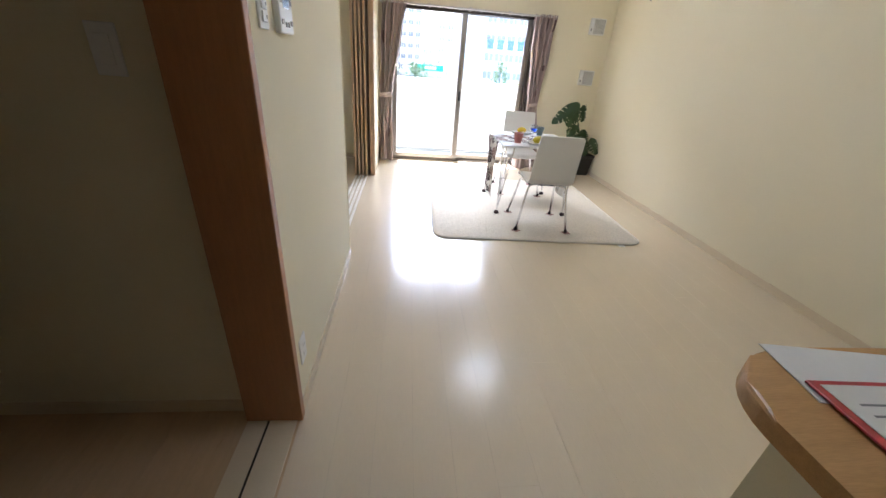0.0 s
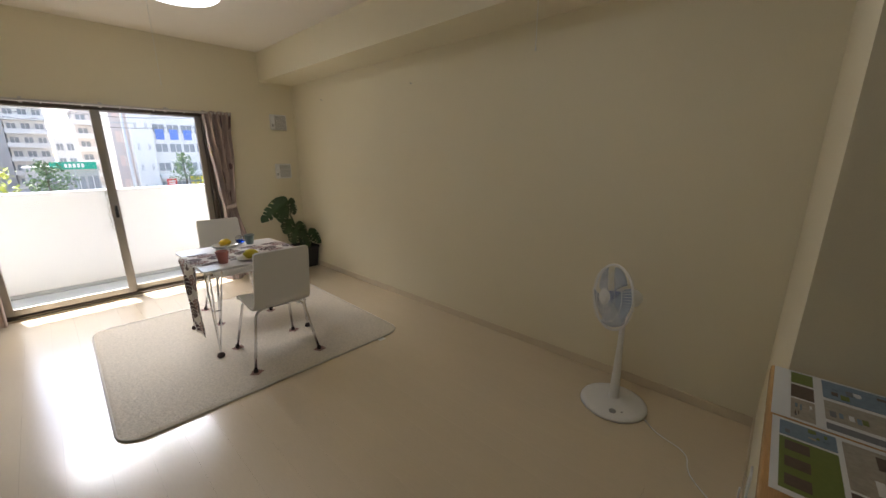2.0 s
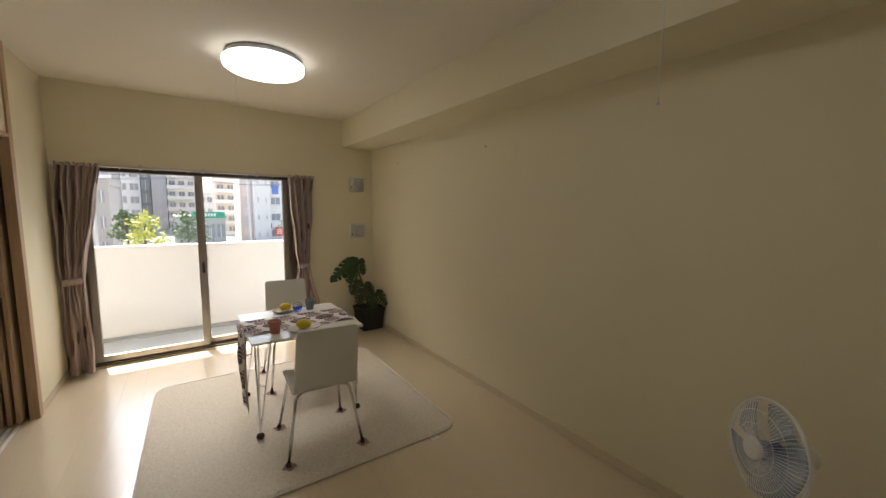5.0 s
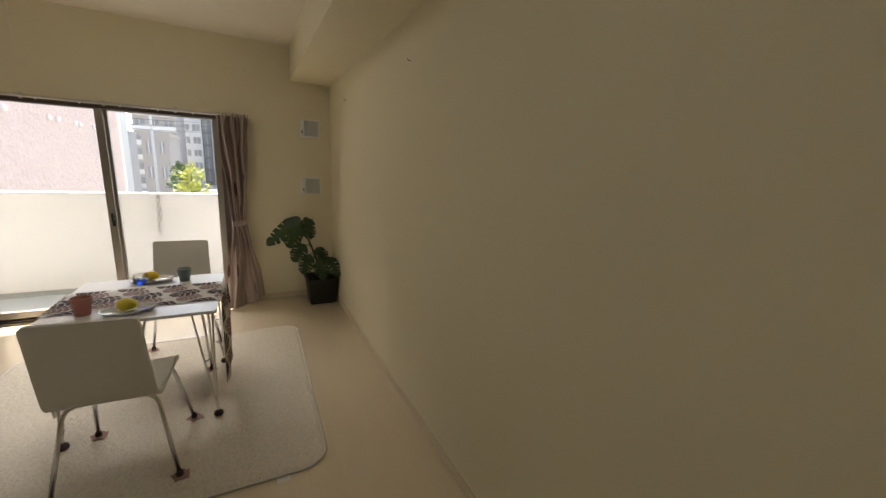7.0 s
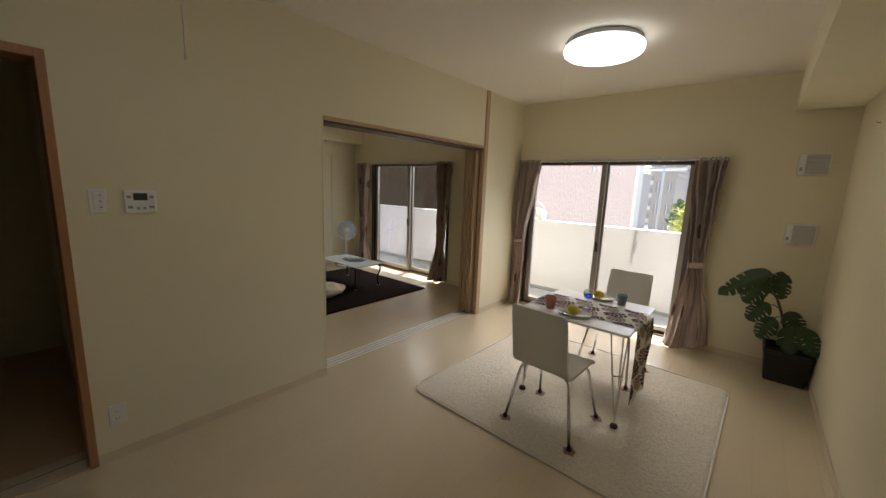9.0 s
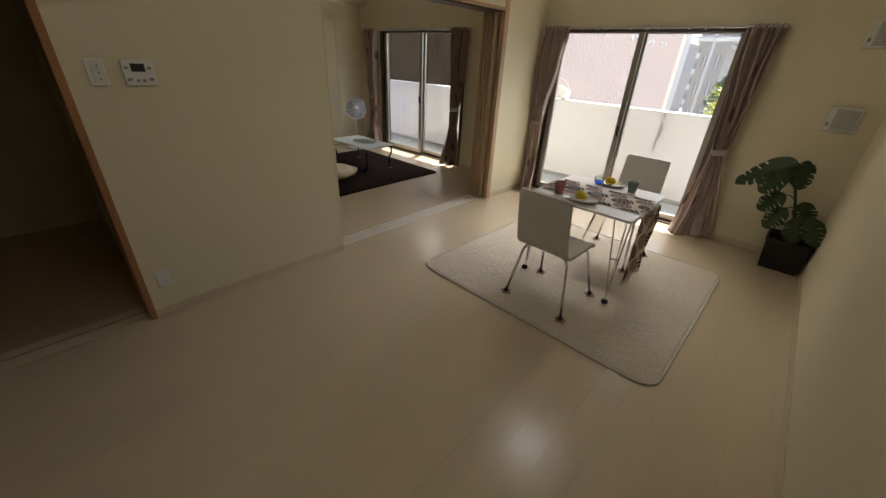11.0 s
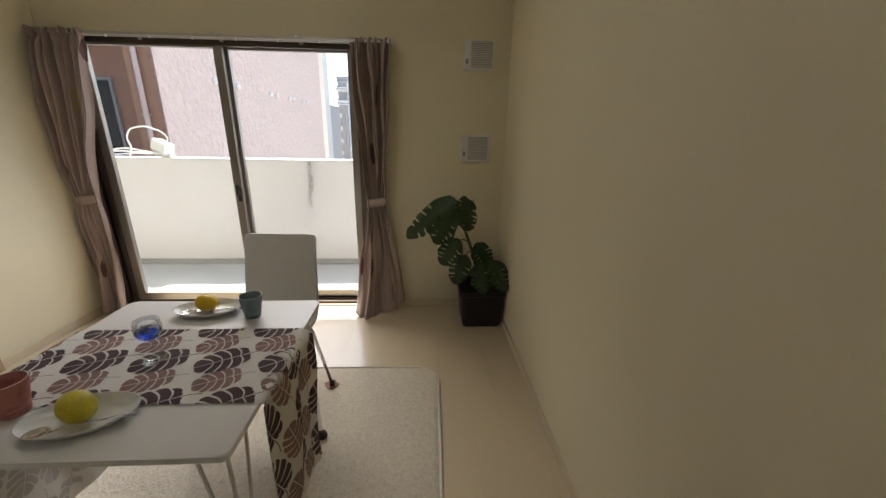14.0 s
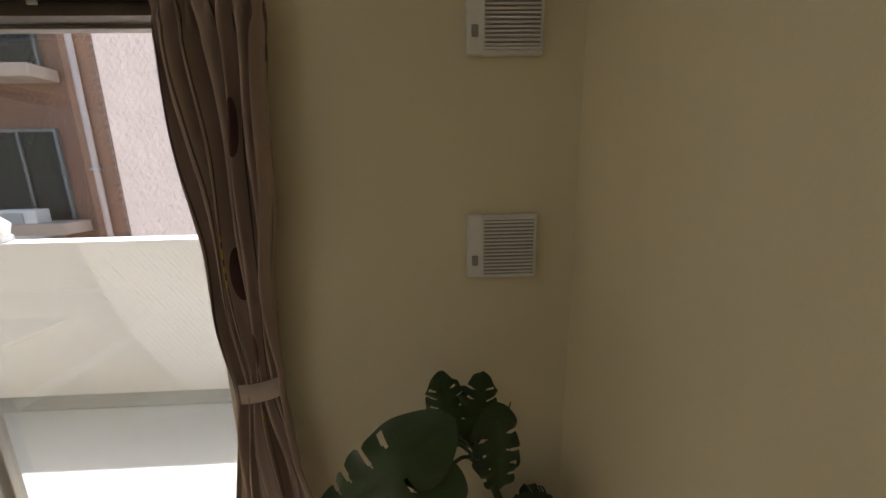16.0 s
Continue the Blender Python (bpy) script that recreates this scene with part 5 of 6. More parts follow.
# ---- second room ----
shag("floor_rug", -3.40, -1.525, 2.95, 5.03, 0.03, DARKRUG, DARKRUG, "dark brown shaggy rug on the second room floor", 0.018, 8, 110, 120)
lt = thing("low_table", "low glass table on curved black steel legs", "table", pose(-2.53, 4.38, 0.018))
bm = bmesh.new()
slab(bm, rounded(0.92, 0.52, 0.03, 5), 0.345, 0.353, 0.002)
part("glass_top", bm, GLARETOP, lt, "glass top with the pale window reflection in its colour")
for sx in (-1, 1):
    for sy in (-1, 1):
        bm = bmesh.new()
        tube(bm, bend([(sx * 0.34, sy * 0.17, 0.337), (sx * 0.42, sy * 0.225, 0.335), (sx * 0.435, sy * 0.235, 0.25), (sx * 0.385, sy * 0.20, 0.14), (sx * 0.41, sy * 0.22, 0.006)], 0.06, 6), 0.012, 10)
        part("leg", bm, BLACK, lt, "curved black steel leg", smooth=True)
        bm = bmesh.new()
        lathe(bm, [(0, 0.001), (0.024, 0.001), (0.024, 0.005), (0, 0.006)], 16, at=(sx * 0.41, sy * 0.22, 0))
        part("foot_pad", bm, GREYPLASTIC, lt, "pale foot pad")
part("under_frame", boxes(((-0.36, -0.185, 0.325), (0.36, -0.165, 0.343)), ((-0.36, 0.165, 0.325), (0.36, 0.185, 0.343)), ((-0.36, -0.164, 0.325), (-0.34, 0.164, 0.343)), ((0.34, -0.164, 0.325), (0.36, 0.164, 0.343))), BLACK, lt, "black steel frame")
bm = bmesh.new()
lathe(bm, [(0, 0), (0.13, 0.0), (0.16, 0.012), (0.163, 0.012), (0.132, -0.0035), (0, -0.0035)], 40, sx=1.3)
tr = tagged(part("glass_tray", bm, TABLEGLASS, smooth=True), "oval clear glass tray on the low table", "tray")
tr.location = (-2.50, 4.42, 0.3755)


def floor_cushion(x, y, rz):
    c = thing("floor_cushion", "plump cream floor cushion lying on the dark rug", "cushion", pose(x, y, 0.02, 0, 0, rz))
    bm = bmesh.new()
    bmesh.ops.create_uvsphere(bm, u_segments=48, v_segments=24, radius=1)
    for v in bm.verts:
        p = v.co.copy()
        a = math.atan2(p.y, p.x)
        sq = 1.0 / max(abs(math.cos(a)), abs(math.sin(a))) ** 0.55
        wr = 0.012 * math.sin(9 * a + 2) * (1 - abs(p.z)) + 0.02 * noise.noise((p.x * 3, p.y * 3, p.z * 3))
        v.co = Vector((p.x * 0.30 * sq, p.y * 0.25 * sq, 0.085 + 0.085 * math.copysign(abs(p.z) ** 0.8, p.z) + wr))
        if v.co.z < 0:
            v.co.z = 0.0
    part("cover", bm, CUSHION, c, smooth=True)
    bm = bmesh.new()
    tube(bm, [(0.305 * math.cos(a) / max(abs(math.cos(a)), abs(math.sin(a))) ** 0.55, 0.255 * math.sin(a) / max(abs(math.cos(a)), abs(math.sin(a))) ** 0.55, 0.085 + 0.012 * math.sin(9 * a + 2)) for a in [2 * math.pi * k / 60 for k in range(61)]], 0.004, 6)
    part("piping", bm, CUSHION, c, smooth=True)


floor_cushion(-2.22, 3.66, 25)
# closet doors in the second room's side wall
cl = thing("closet", "flush cream closet doors in the second room wall", "closet", pose(-4.02, 4.40, 0), kind="structure")
for k in (-1, 1):
    part("door", boxes(((0.0, min(0, k * 0.60) + 0.004, 0.03), (0.018, max(0, k * 0.60) - 0.004, 2.05), 0.003)), WALL, cl, "cream closet door")
part("surround", boxes(((0.0, -0.64, 0.0), (0.012, -0.605, 2.09)), ((0.0, 0.605, 0.0), (0.012, 0.64, 2.09)), ((0.0, -0.604, 2.055), (0.012, 0.604, 2.09))), WALL, cl, "cream surround")


# ---- balcony ----
solid("balcony_floor", (-7.0, YW + 0.16, -0.42), (4.2, 7.25, -0.15), BALCONY, "grey sealed balcony floor", "floor")
solid("gutter", (-7.0, 6.93, -0.149), (4.2, 7.098, -0.135), surface("gutter_coat", (0.30, 0.31, 0.31), 0.6, vary=0.1), "darker grey drain strip along the parapet", "gutter")
solid("parapet", (-7.0, 7.10, -0.42), (4.2, 7.25, 1.03), PARAPET, "white rendered balcony parapet", "parapet")
solid("parapet_cap", (-7.0, 7.085, 1.03), (4.2, 7.265, 1.05), PARAPET, "white coping along the parapet top", "parapet", bevel=0.004)
solid("balcony_soffit", (-7.0, YW + 0.16, 2.98), (4.2, 7.16, 3.2), CONC, "concrete balcony slab of the floor above", "soffit")
solid("balcony_side", (4.2, YW + 0.16, -0.42), (4.35, 7.25, 3.2), PARAPET, "white balcony end wall", "wall")
solid("balcony_side", (-7.15, YW + 0.16, -0.42), (-7.0, 7.25, 3.2), PARAPET, "white balcony end wall", "wall")
solid("house_wall", (-7.0, YW + 0.005, -0.42), (-4.2, YW + 0.16, 3.2), PARAPET, "white outer wall beside the balcony", "wall")
solid("house_wall", (2.97, YW + 0.005, -0.42), (4.2, YW + 0.16, 3.2), PARAPET, "white outer wall beside the balcony", "wall")
br = thing("laundry_bracket", "hanging steel chain and hook for a laundry pole on the parapet", "bracket", pose(0.835, 7.085, 0, 0, 2.5, 0))
part("mounting_plate", boxes(((-0.018, -0.006, 0.985), (0.018, 0.0, 1.03), 0.002)), STEEL, br)


def chain_link(x, y, z, turned, long=0.036, wide=0.015):
    bm = bmesh.new()
    pts = []
    for i in range(17):
        a = 2 * math.pi * i / 16
        off = wide * math.sin(a)
        pts.append((x + (0 if turned else off), y + (off if turned else 0), z + long * math.copysign(abs(math.cos(a)) ** 0.6, math.cos(a))))
    tube(bm, pts, 0.0042, 6, False)
    part("link", bm, STEEL, br, smooth=True)


for k in range(7):
    chain_link(0.0, -0.020, 0.965 - 0.062 * k, k % 2 == 1)
for k in range(3):
    chain_link(0.026, -0.022, 0.85 - 0.058 * k, k % 2 == 0)
bm = bmesh.new()
tube(bm, bend([(0.0, -0.020, 0.575), (0.0, -0.020, 0.53), (0.022, -0.020, 0.515), (0.026, -0.020, 0.545)], 0.012, 4), 0.005, 7)
part("hook", bm, STEEL, br, smooth=True)
ant = thing("antenna_converter", "white antenna converter box with looped cables on the parapet", "antenna", pose(-0.74, 7.17, 1.05))
bm = boxes(((-0.105, -0.06, -0.062), (0.105, 0.06, 0.062), 0.014), ((-0.085, -0.066, -0.045), (0.085, -0.0605, 0.045), 0.004))
bm.transform(Matrix.Translation((0, 0, 0.113)) @ Matrix.Rotation(radians(20), 4, "Y") @ Matrix.Rotation(radians(-22), 4, "Z"))
part("box", bm, PLASTIC, ant)
part("clamp", boxes(((-0.01, -0.045, 0.0), (0.09, 0.045, 0.05), 0.006)), PLASTIC, ant)
bm = bmesh.new()
tube(bm, bend([(0.06, 0, 0.16), (0.075, 0, 0.21), (0.02, 0, 0.275), (-0.16, 0.01, 0.335), (-0.33, 0.02, 0.30), (-0.385, 0.02, 0.20), (-0.345, 0.02, 0.10), (-0.385, 0.02, 0.012)], 0.07, 6), 0.0085, 8)
part("cable", bm, PLASTIC, ant, "white coaxial cable", smooth=True)
for dy, dz, x1 in ((0.0, 0.09, -0.42), (0.035, 0.05, -0.55), (-0.03, 0.03, -0.30)):
    bm = bmesh.new()
    tube(bm, bend([(0.04, dy, 0.03), (-0.12, dy, 0.03 + dz * 0.2), (x1, dy + 0.01, 0.012 + dz), (x1 - 0.4, dy, 0.012), (x1 - 1.0, dy + 0.02, 0.012 + dz * 0.4), (-2.3, dy, 0.012)], 0.12, 5), 0.0075, 8)
    part("cable", bm, PLASTIC, ant, "white coaxial cable", smooth=True)


# ---- the neighbourhood ----
GZ = -4.6


def far_at(az, y):
    return 1.0 + (y - 1.0) * math.tan(radians(az))


def far_z(el, az, y):
    return 1.5 + (y - 1.0) / math.cos(radians(az)) * math.tan(radians(el))


solid("ground", (-1500, -1500, GZ - 1), (1500, 1500, GZ), PAVE, "grey concrete yard and pavement reaching far off", "ground")
solid("road", (-400, 34, GZ), (400, 46, GZ + 0.02), ASPHALT, "grey asphalt street", "road")
solid("kerb", (-400, 33.8, GZ), (400, 34.0, GZ + 0.15), CONC, "pale concrete kerb along the street", "kerb")
solid("kerb", (-400, 46.0, GZ), (400, 46.2, GZ + 0.15), CONC, "pale concrete kerb along the street", "kerb")
for k in range(12):
    solid("road_mark", (-30 + 6 * k, 39.9, GZ + 0.021), (-27 + 6 * k, 40.05, GZ + 0.024), OFFWHITE, "white dashed line on the street", "road marking")

nb = thing("apartment_building", "neighbouring pink stucco apartment block with a brown tiled corner", "building", pose(-4.24, 12.75, GZ))
ht = 14.5
part("side_wall", boxes(((-11.0, 0.061, 0), (0.0, 15.3, ht))), PINKWALL, nb, "pink stucco wall")


def tiled():
    m = bpy.data.materials.new("brown_brick_tiles")
    t, p = nodes_of(m)
    co = t.nodes.new("ShaderNodeTexCoord")
    mp = t.nodes.new("ShaderNodeMapping")
    mp.inputs["Rotation"].default_value = (radians(90), 0, 0)
    b = t.nodes.new("ShaderNodeTexBrick")
    b.inputs["Scale"].default_value = 1
    b.inputs["Brick Width"].default_value = 0.22
    b.inputs["Row Height"].default_value = 0.075
    b.inputs["Mortar Size"].default_value = 0.006
    b.inputs["Color1"].default_value = (0.24, 0.115, 0.07, 1)
    b.inputs["Color2"].default_value = (0.33, 0.17, 0.10, 1)
    b.inputs["Mortar"].default_value = (0.16, 0.11, 0.085, 1)
    t.links.new(co.outputs["Object"], mp.inputs[0])
    t.links.new(mp.outputs[0], b.inputs["Vector"])
    t.links.new(b.outputs["Color"], p.inputs["Base Color"])
    bp = t.nodes.new("ShaderNodeBump")
    bp.inputs["Distance"].default_value = 0.01
    t.links.new(b.outputs["Fac"], bp.inputs["Height"])
    bp.invert = True
    t.links.new(bp.outputs[0], p.inputs["Normal"])
    p.inputs["Roughness"].default_value = 0.75
    return m


TILES = tiled()
pier = part("corner_pier", boxes(((-0.62, 0.0, 0), (0.0, 0.06, ht), 0.01)), TILES, nb, "brown brick-tiled pier")
part("front_wall", boxes(((-11.0, 0.02, 0), (-0.621, 0.060, ht))), REDDISH, nb, "red-brown rendered wall")
bm = bmesh.new()
tube(bm, [(-0.33, -0.09, 0), (-0.33, -0.09, ht)], 0.055, 12)
part("downpipe", bm, surface("pinkish_pipe", (0.50, 0.38, 0.33), 0.5), nb, "pinkish downpipe", smooth=True)
for z in (3.2, 6.2, 9.2):
    part("pipe_clip", boxes(((-0.40, -0.15, z), (-0.26, 0.0, z + 0.04))), STEEL, nb)
for fl in range(4):
    z = 5.0 + 3.0 * (fl - 1)
    part("ledge", boxes(((-11.0, -0.60, z + 2.92), (-0.75, 0.019, z + 3.16), 0.02)), LEDGE, nb, "beige projecting ledge")
    for x0, w, n in ((-3.36, 2.35, 3),):
        bars = [((x0, -0.05, z), (x0 + 0.06, 0.019, z + 2.05)), ((x0 + w - 0.06, -0.05, z), (x0 + w, 0.019, z + 2.05)),
                ((x0 + 0.06, -0.05, z + 1.98), (x0 + w - 0.06, 0.019, z + 2.05)), ((x0 + 0.06, -0.05, z), (x0 + w - 0.06, 0.019, z + 0.07))]
        edges = [x0 + 0.06] + [x0 + w * k / n for k in range(1, n)] + [x0 + w - 0.06]
        bars += [((e - 0.03, -0.05, z + 0.07), (e + 0.03, 0.019, z + 1.98)) for e in edges[1:-1]]
        wd = part("window", boxes(*bars), NBFRAME, nb, "aluminium sliding window")
        for k, (a, b) in enumerate(zip(edges, edges[1:])):
            a, b = a + (0.03 if k else 0), b - (0.03 if k < n - 1 else 0)
            part("pane", boxes(((a, -0.015, z + 0.07), (b, -0.005, z + 1.98))), NBPANE, wd, "dark window pane")
    # battened dark panels in place of the shaded balcony recess
    for k in range(8):
        x0 = -10.95 + 0.90 * k
        sp = part("shutter", boxes(((x0, -0.03, z - 0.2), (x0 + 0.875, 0.019, z + 2.45), 0.008)), SHADEPANEL, nb, "dark brown battened panel standing in for a shaded balcony recess")
        for q in range(6):
            part("batten", boxes(((x0 + 0.05 + 0.14 * q, -0.045, z - 0.15), (x0 + 0.11 + 0.14 * q, -0.0305, z + 2.4))), SHADEPANEL, sp)
hp = part("window", boxes(((0.0, 6.45, 9.72), (0.05, 6.50, 10.50)), ((0.0, 7.12, 9.72), (0.05, 7.17, 10.50)), ((0.0, 6.50, 10.45), (0.05, 7.12, 10.50)), ((0.0, 6.45, 9.66), (0.09, 7.17, 9.72))), NBFRAME, nb, "small side window with a sill")
part("pane", boxes(((0.0, 6.50, 9.72), (0.02, 7.12, 10.45))), NBPANE, hp, "dark window pane")
CAPWHITE = surface("vent_cap_plastic", (0.85, 0.77, 0.69), 0.5)
for y in (2.65, 4.15, 7.0, 7.7, 9.3, 9.8, 11.4, 12.0):
    bm = bmesh.new()
    lathe(bm, [(0, 0), (0.11, 0), (0.11, 0.06), (0.065, 0.11), (0, 0.12)], 14)
    bm.transform(Matrix.Translation((0.0, y, 7.29)) @ Matrix.Rotation(radians(90), 4, "Y"))
    part("vent_cap", bm, CAPWHITE, nb, "round white vent cap", smooth=True)
ac = thing("air_conditioner", "white outdoor air conditioner on a ledge of the neighbouring block", "air conditioner", pose(-5.95, 12.35, 0.18))
part("case", boxes(((-0.40, -0.15, 0.08), (0.40, 0.15, 0.66), 0.015)), OFFWHITE, ac)
part("grille", boxes(((-0.34, -0.165, 0.14), (0.16, -0.151, 0.60), 0.01)), GREYPLASTIC, ac, "grey fan grille")
part("stand", boxes(((-0.36, -0.14, 0.0), (-0.30, 0.418, 0.079)), ((0.30, -0.14, 0.0), (0.36, 0.418, 0.079))), STEEL, ac, "steel wall brackets")


def block(name, label, x0, x1, y, depth, top, wall, cols, storeys, wmat, z_first=None, balcony=False, ww=0.62, hh=0.45):
    """A far building: its body, a parapet line and its windows, or balconies, storey by storey on the side that faces the flat."""
    b = thing(name, label, "building", pose((x0 + x1) / 2, y, GZ))
    w = x1 - x0
    z1 = top - GZ
    part("body", boxes(((-w / 2, 0, 0), (w / 2, depth, z1))), wall, b)
    part("roofline", boxes(((-w / 2 - 0.15, -0.15, z1), (w / 2 + 0.15, depth + 0.15, z1 + 0.5))), wall, b, "roof parapet")
    sh = z1 / storeys
    for s in range(storeys):
        z = s * sh
        for c in range(cols):
            cx = -w / 2 + (c + 0.5) * w / cols
            hw = w / cols * ww / 2
            wn_ = part("window", boxes(((cx - hw, -0.05, z + sh * 0.32), (cx + hw, 0.0, z + sh * (0.32 + hh)))), wmat, b)
            part("mullion", boxes(((cx - 0.04, -0.09, z + sh * 0.32), (cx + 0.04, -0.051, z + sh * (0.32 + hh)))), OFFWHITE, wn_)
        if balcony:
            part("balcony", boxes(((-w / 2 - 0.1, -1.3, z + sh * 0.02), (w / 2 + 0.1, -0.1, z + sh * 0.06)), ((-w / 2 - 0.1, -1.3, z + sh * 0.06), (w / 2 + 0.1, -1.2, z + sh * 0.36))), OFFWHITE, b, "white balcony front")
    return b


block("office_building", "narrow white building standing beyond the pink block", far_at(-12.5, 34), far_at(-11.3, 34), 34.6, 1.6, 22, OFFWHITE, 1, 7, OFFWHITE)
block("house", "grey low-rise building beyond the narrow white one", -22, -13.6, 70, 8, 4.6, GREYTILE, 5, 3, WINHAZE, ww=0.5)
block("house", "low tan house with small windows", far_at(-10.0, 55), far_at(-7.4, 55), 55, 8, far_z(2.4, -8, 55), surface("tan_render", (0.42, 0.37, 0.32), 0.85), 2, 3, WINHAZE, ww=0.4)
block("apartment_building", "grey apartment block with long balconies", far_at(-11.0, 92), far_at(-6.9, 92), 92, 12, far_z(6.3, -8, 92), GREYTILE, 3, 6, WINHAZE, balcony=True)
block("apartment_building", "beige apartment block with gridded windows", far_at(-6.6, 108), far_at(-4.4, 108), 108, 12, far_z(9, -5, 108), CONC, 2, 8, WINHAZE, ww=0.7, hh=0.5)
block("apartment_building", "dark glass tower section", far_at(-4.35, 109), far_at(-3.4, 109), 109, 11, far_z(9, -4, 109), DARKTILE, 1, 8, WINHAZE, ww=0.8, hh=0.8)
block("apartment_building", "plain grey clad tower section", far_at(-3.35, 107), far_at(-1.9, 107), 107, 13, far_z(9, -3, 107), GREYTILE, 1, 8, GREYTILE)
block("apartment_building", "white apartment block with stacked balconies", far_at(-1.8, 108), far_at(1.1, 108), 108, 12, far_z(7.5, 0, 108), OFFWHITE, 3, 8, WINHAZE, balcony=True)
block("house", "low white house far down the street", far_at(1.4, 120), far_at(3.0, 120), 120, 10, far_z(1.6, 2, 120), OFFWHITE, 2, 3, WINHAZE)
block("apartment_building", "pale beige apartment block with balconies", far_at(3.2, 95), far_at(5.6, 95), 95, 10, far_z(4.6, 5, 95), surface("beige_render", (0.62, 0.54, 0.47), 0.85), 2, 6, WINHAZE, balcony=True)
block("office_building", "blank pinkish-beige end wall of a building", far_at(6.0, 74), far_at(7.6, 74), 74, 10, far_z(6, 7, 74), surface("pinkbeige_render", (0.60, 0.50, 0.44), 0.85), 1, 4, PINKWALL)
block("office_building", "white narrow building beside the blue windows", far_at(7.7, 72), far_at(9.7, 72), 72, 12, far_z(7, 9, 72), OFFWHITE, 2, 5, WINHAZE, ww=0.18, hh=0.3)
bo = block("office_building", "white building with blue upper windows and a shop", far_at(9.8, 72), far_at(15.4, 72), 73, 12, far_z(6.5, 12, 72), OFFWHITE, 4, 5, WINHAZE, ww=0.80, hh=0.42)
bw = far_at(15.4, 72) - far_at(9.8, 72)
for c in range(4):
    cx = -bw / 2 + (c + 0.5) * bw / 4
    part("window_film", boxes(((cx - 0.55, -0.13, far_z(1.9, 12, 72) - GZ), (cx + 0.55, -0.10, far_z(3.1, 12, 72) - GZ))), WINBLUE, bo, "blue window film")
part("shop_band", boxes(((-bw / 2, -0.9, 2.6), (bw / 2, -0.1, 3.3))), OFFWHITE, bo, "white shop canopy")
block("apartment_building", "grey tower at the street corner", far_at(15.9, 80), far_at(19, 80), 80, 12, far_z(9, 16, 80), GREYTILE, 3, 7, WINHAZE)
block("shop", "low dark shopfront under a green sign", far_at(-1.5, 68), far_at(4.2, 68), 69, 8, far_z(-1.6, 2, 68), GREYTILE, 5, 1, WINHAZE, ww=0.8, hh=0.5)


def sign(name, label, az0, az1, el0, el1, y, m, bars=()):
    x0, x1 = far_at(az0, y), far_at(az1, y)
    z0, z1 = far_z(el0, az0, y), far_z(el1, az0, y)
    s = thing(name, label, "sign", pose((x0 + x1) / 2, y, GZ))
    part("board", boxes(((x0 - (x0 + x1) / 2, 0, z0 - GZ), (x1 - (x0 + x1) / 2, 0.12, z1 - GZ), 0.02)), m, s)
    for a, b, c, d, mm in bars:
        w, h = x1 - x0, z1 - z0
        part("lettering", boxes(((-w / 2 + a * w, -0.03, z0 - GZ + c * h), (-w / 2 + b * w, -0.005, z0 - GZ + d * h))), mm, s)
    part("post", boxes(((-0.06, 0.13, 0), (0.06, 0.25, z1 - GZ))), STEEL, s)
    return s


sign("shop_sign", "long green sign board over a shop", 0.4, 4.1, -1.45, -0.65, 68.2, SIGNGREEN, [(0.30 + 0.09 * k, 0.36 + 0.09 * k, 0.25, 0.75, OFFWHITE) for k in range(5)])
sign("street_sign", "red and white advertising board by the street", 10.2, 11.2, -4.0, -2.8, 62, SIGNRED, [(0.15, 0.85, 0.25 + 0.22 * k, 0.36 + 0.22 * k, OFFWHITE) for k in range(3)])
sign("shop_sign", "yellow lettered dark shop window board", 12.6, 14.4, -3.9, -2.4, 70.5, DARKTILE, [(0.08 + 0.3 * (k % 3), 0.30 + 0.3 * (k % 3), 0.12 + 0.45 * (k // 3), 0.44 + 0.45 * (k // 3), SIGNYELLOW) for k in range(6)])


def street_tree(name, label, x, y, top, spread, leaf, seed, n=900, sz=0.16):
    rnd = random.Random(seed)
    t = thing(name, label, "tree", pose(x, y, GZ))
    h = top - GZ
    bm = bmesh.new()
    tube(bm, [(0, 0, 0), (0.04, 0.02, h * 0.35), (-0.03, 0.03, h * 0.65), (0.02, 0.0, h * 0.92)], [0.14, 0.11, 0.07, 0.02], 9)
    tips = []
    for k in range(16):
        a = k * 2.4 + rnd.uniform(-0.4, 0.4)
        z0 = h * (0.38 + 0.52 * k / 16)
        r = spread * (1.05 - 0.75 * k / 16) * rnd.uniform(0.7, 1.1)
        e = Vector((r * math.cos(a), r * math.sin(a), z0 + r * rnd.uniform(0.25, 0.6)))
        tube(bm, [(0, 0, z0), (e.x * 0.5, e.y * 0.5, z0 + (e.z - z0) * 0.35), e], [0.035, 0.022, 0.008], 6)
        tips.append((Vector((0, 0, z0)), e))
    part("trunk", bm, BARK, t, "brown trunk with limbs", smooth=True)
    bm = bmesh.new()
    for _ in range(n):
        a, b = tips[rnd.randrange(len(tips))]
        c = a.lerp(b, rnd.uniform(0.35, 1.08)) + Vector((rnd.gauss(0, 1), rnd.gauss(0, 1), rnd.gauss(0, 1))) * spread * 0.11
        u = Vector((rnd.gauss(0, 1), rnd.gauss(0, 1), rnd.gauss(0, 1))).normalized()
        w = u.cross(Vector((rnd.gauss(0, 1), rnd.gauss(0, 1), rnd.gauss(0, 1)))).normalized()
        s = sz * rnd.uniform(0.6, 1.3)
        bm.faces.new([bm.verts.new(c + p) for p in (u * s, w * s * 0.55, -u * s, -w * s * 0.55)])
    tagged(part("crown", bm, leaf, t), kind="stuff")


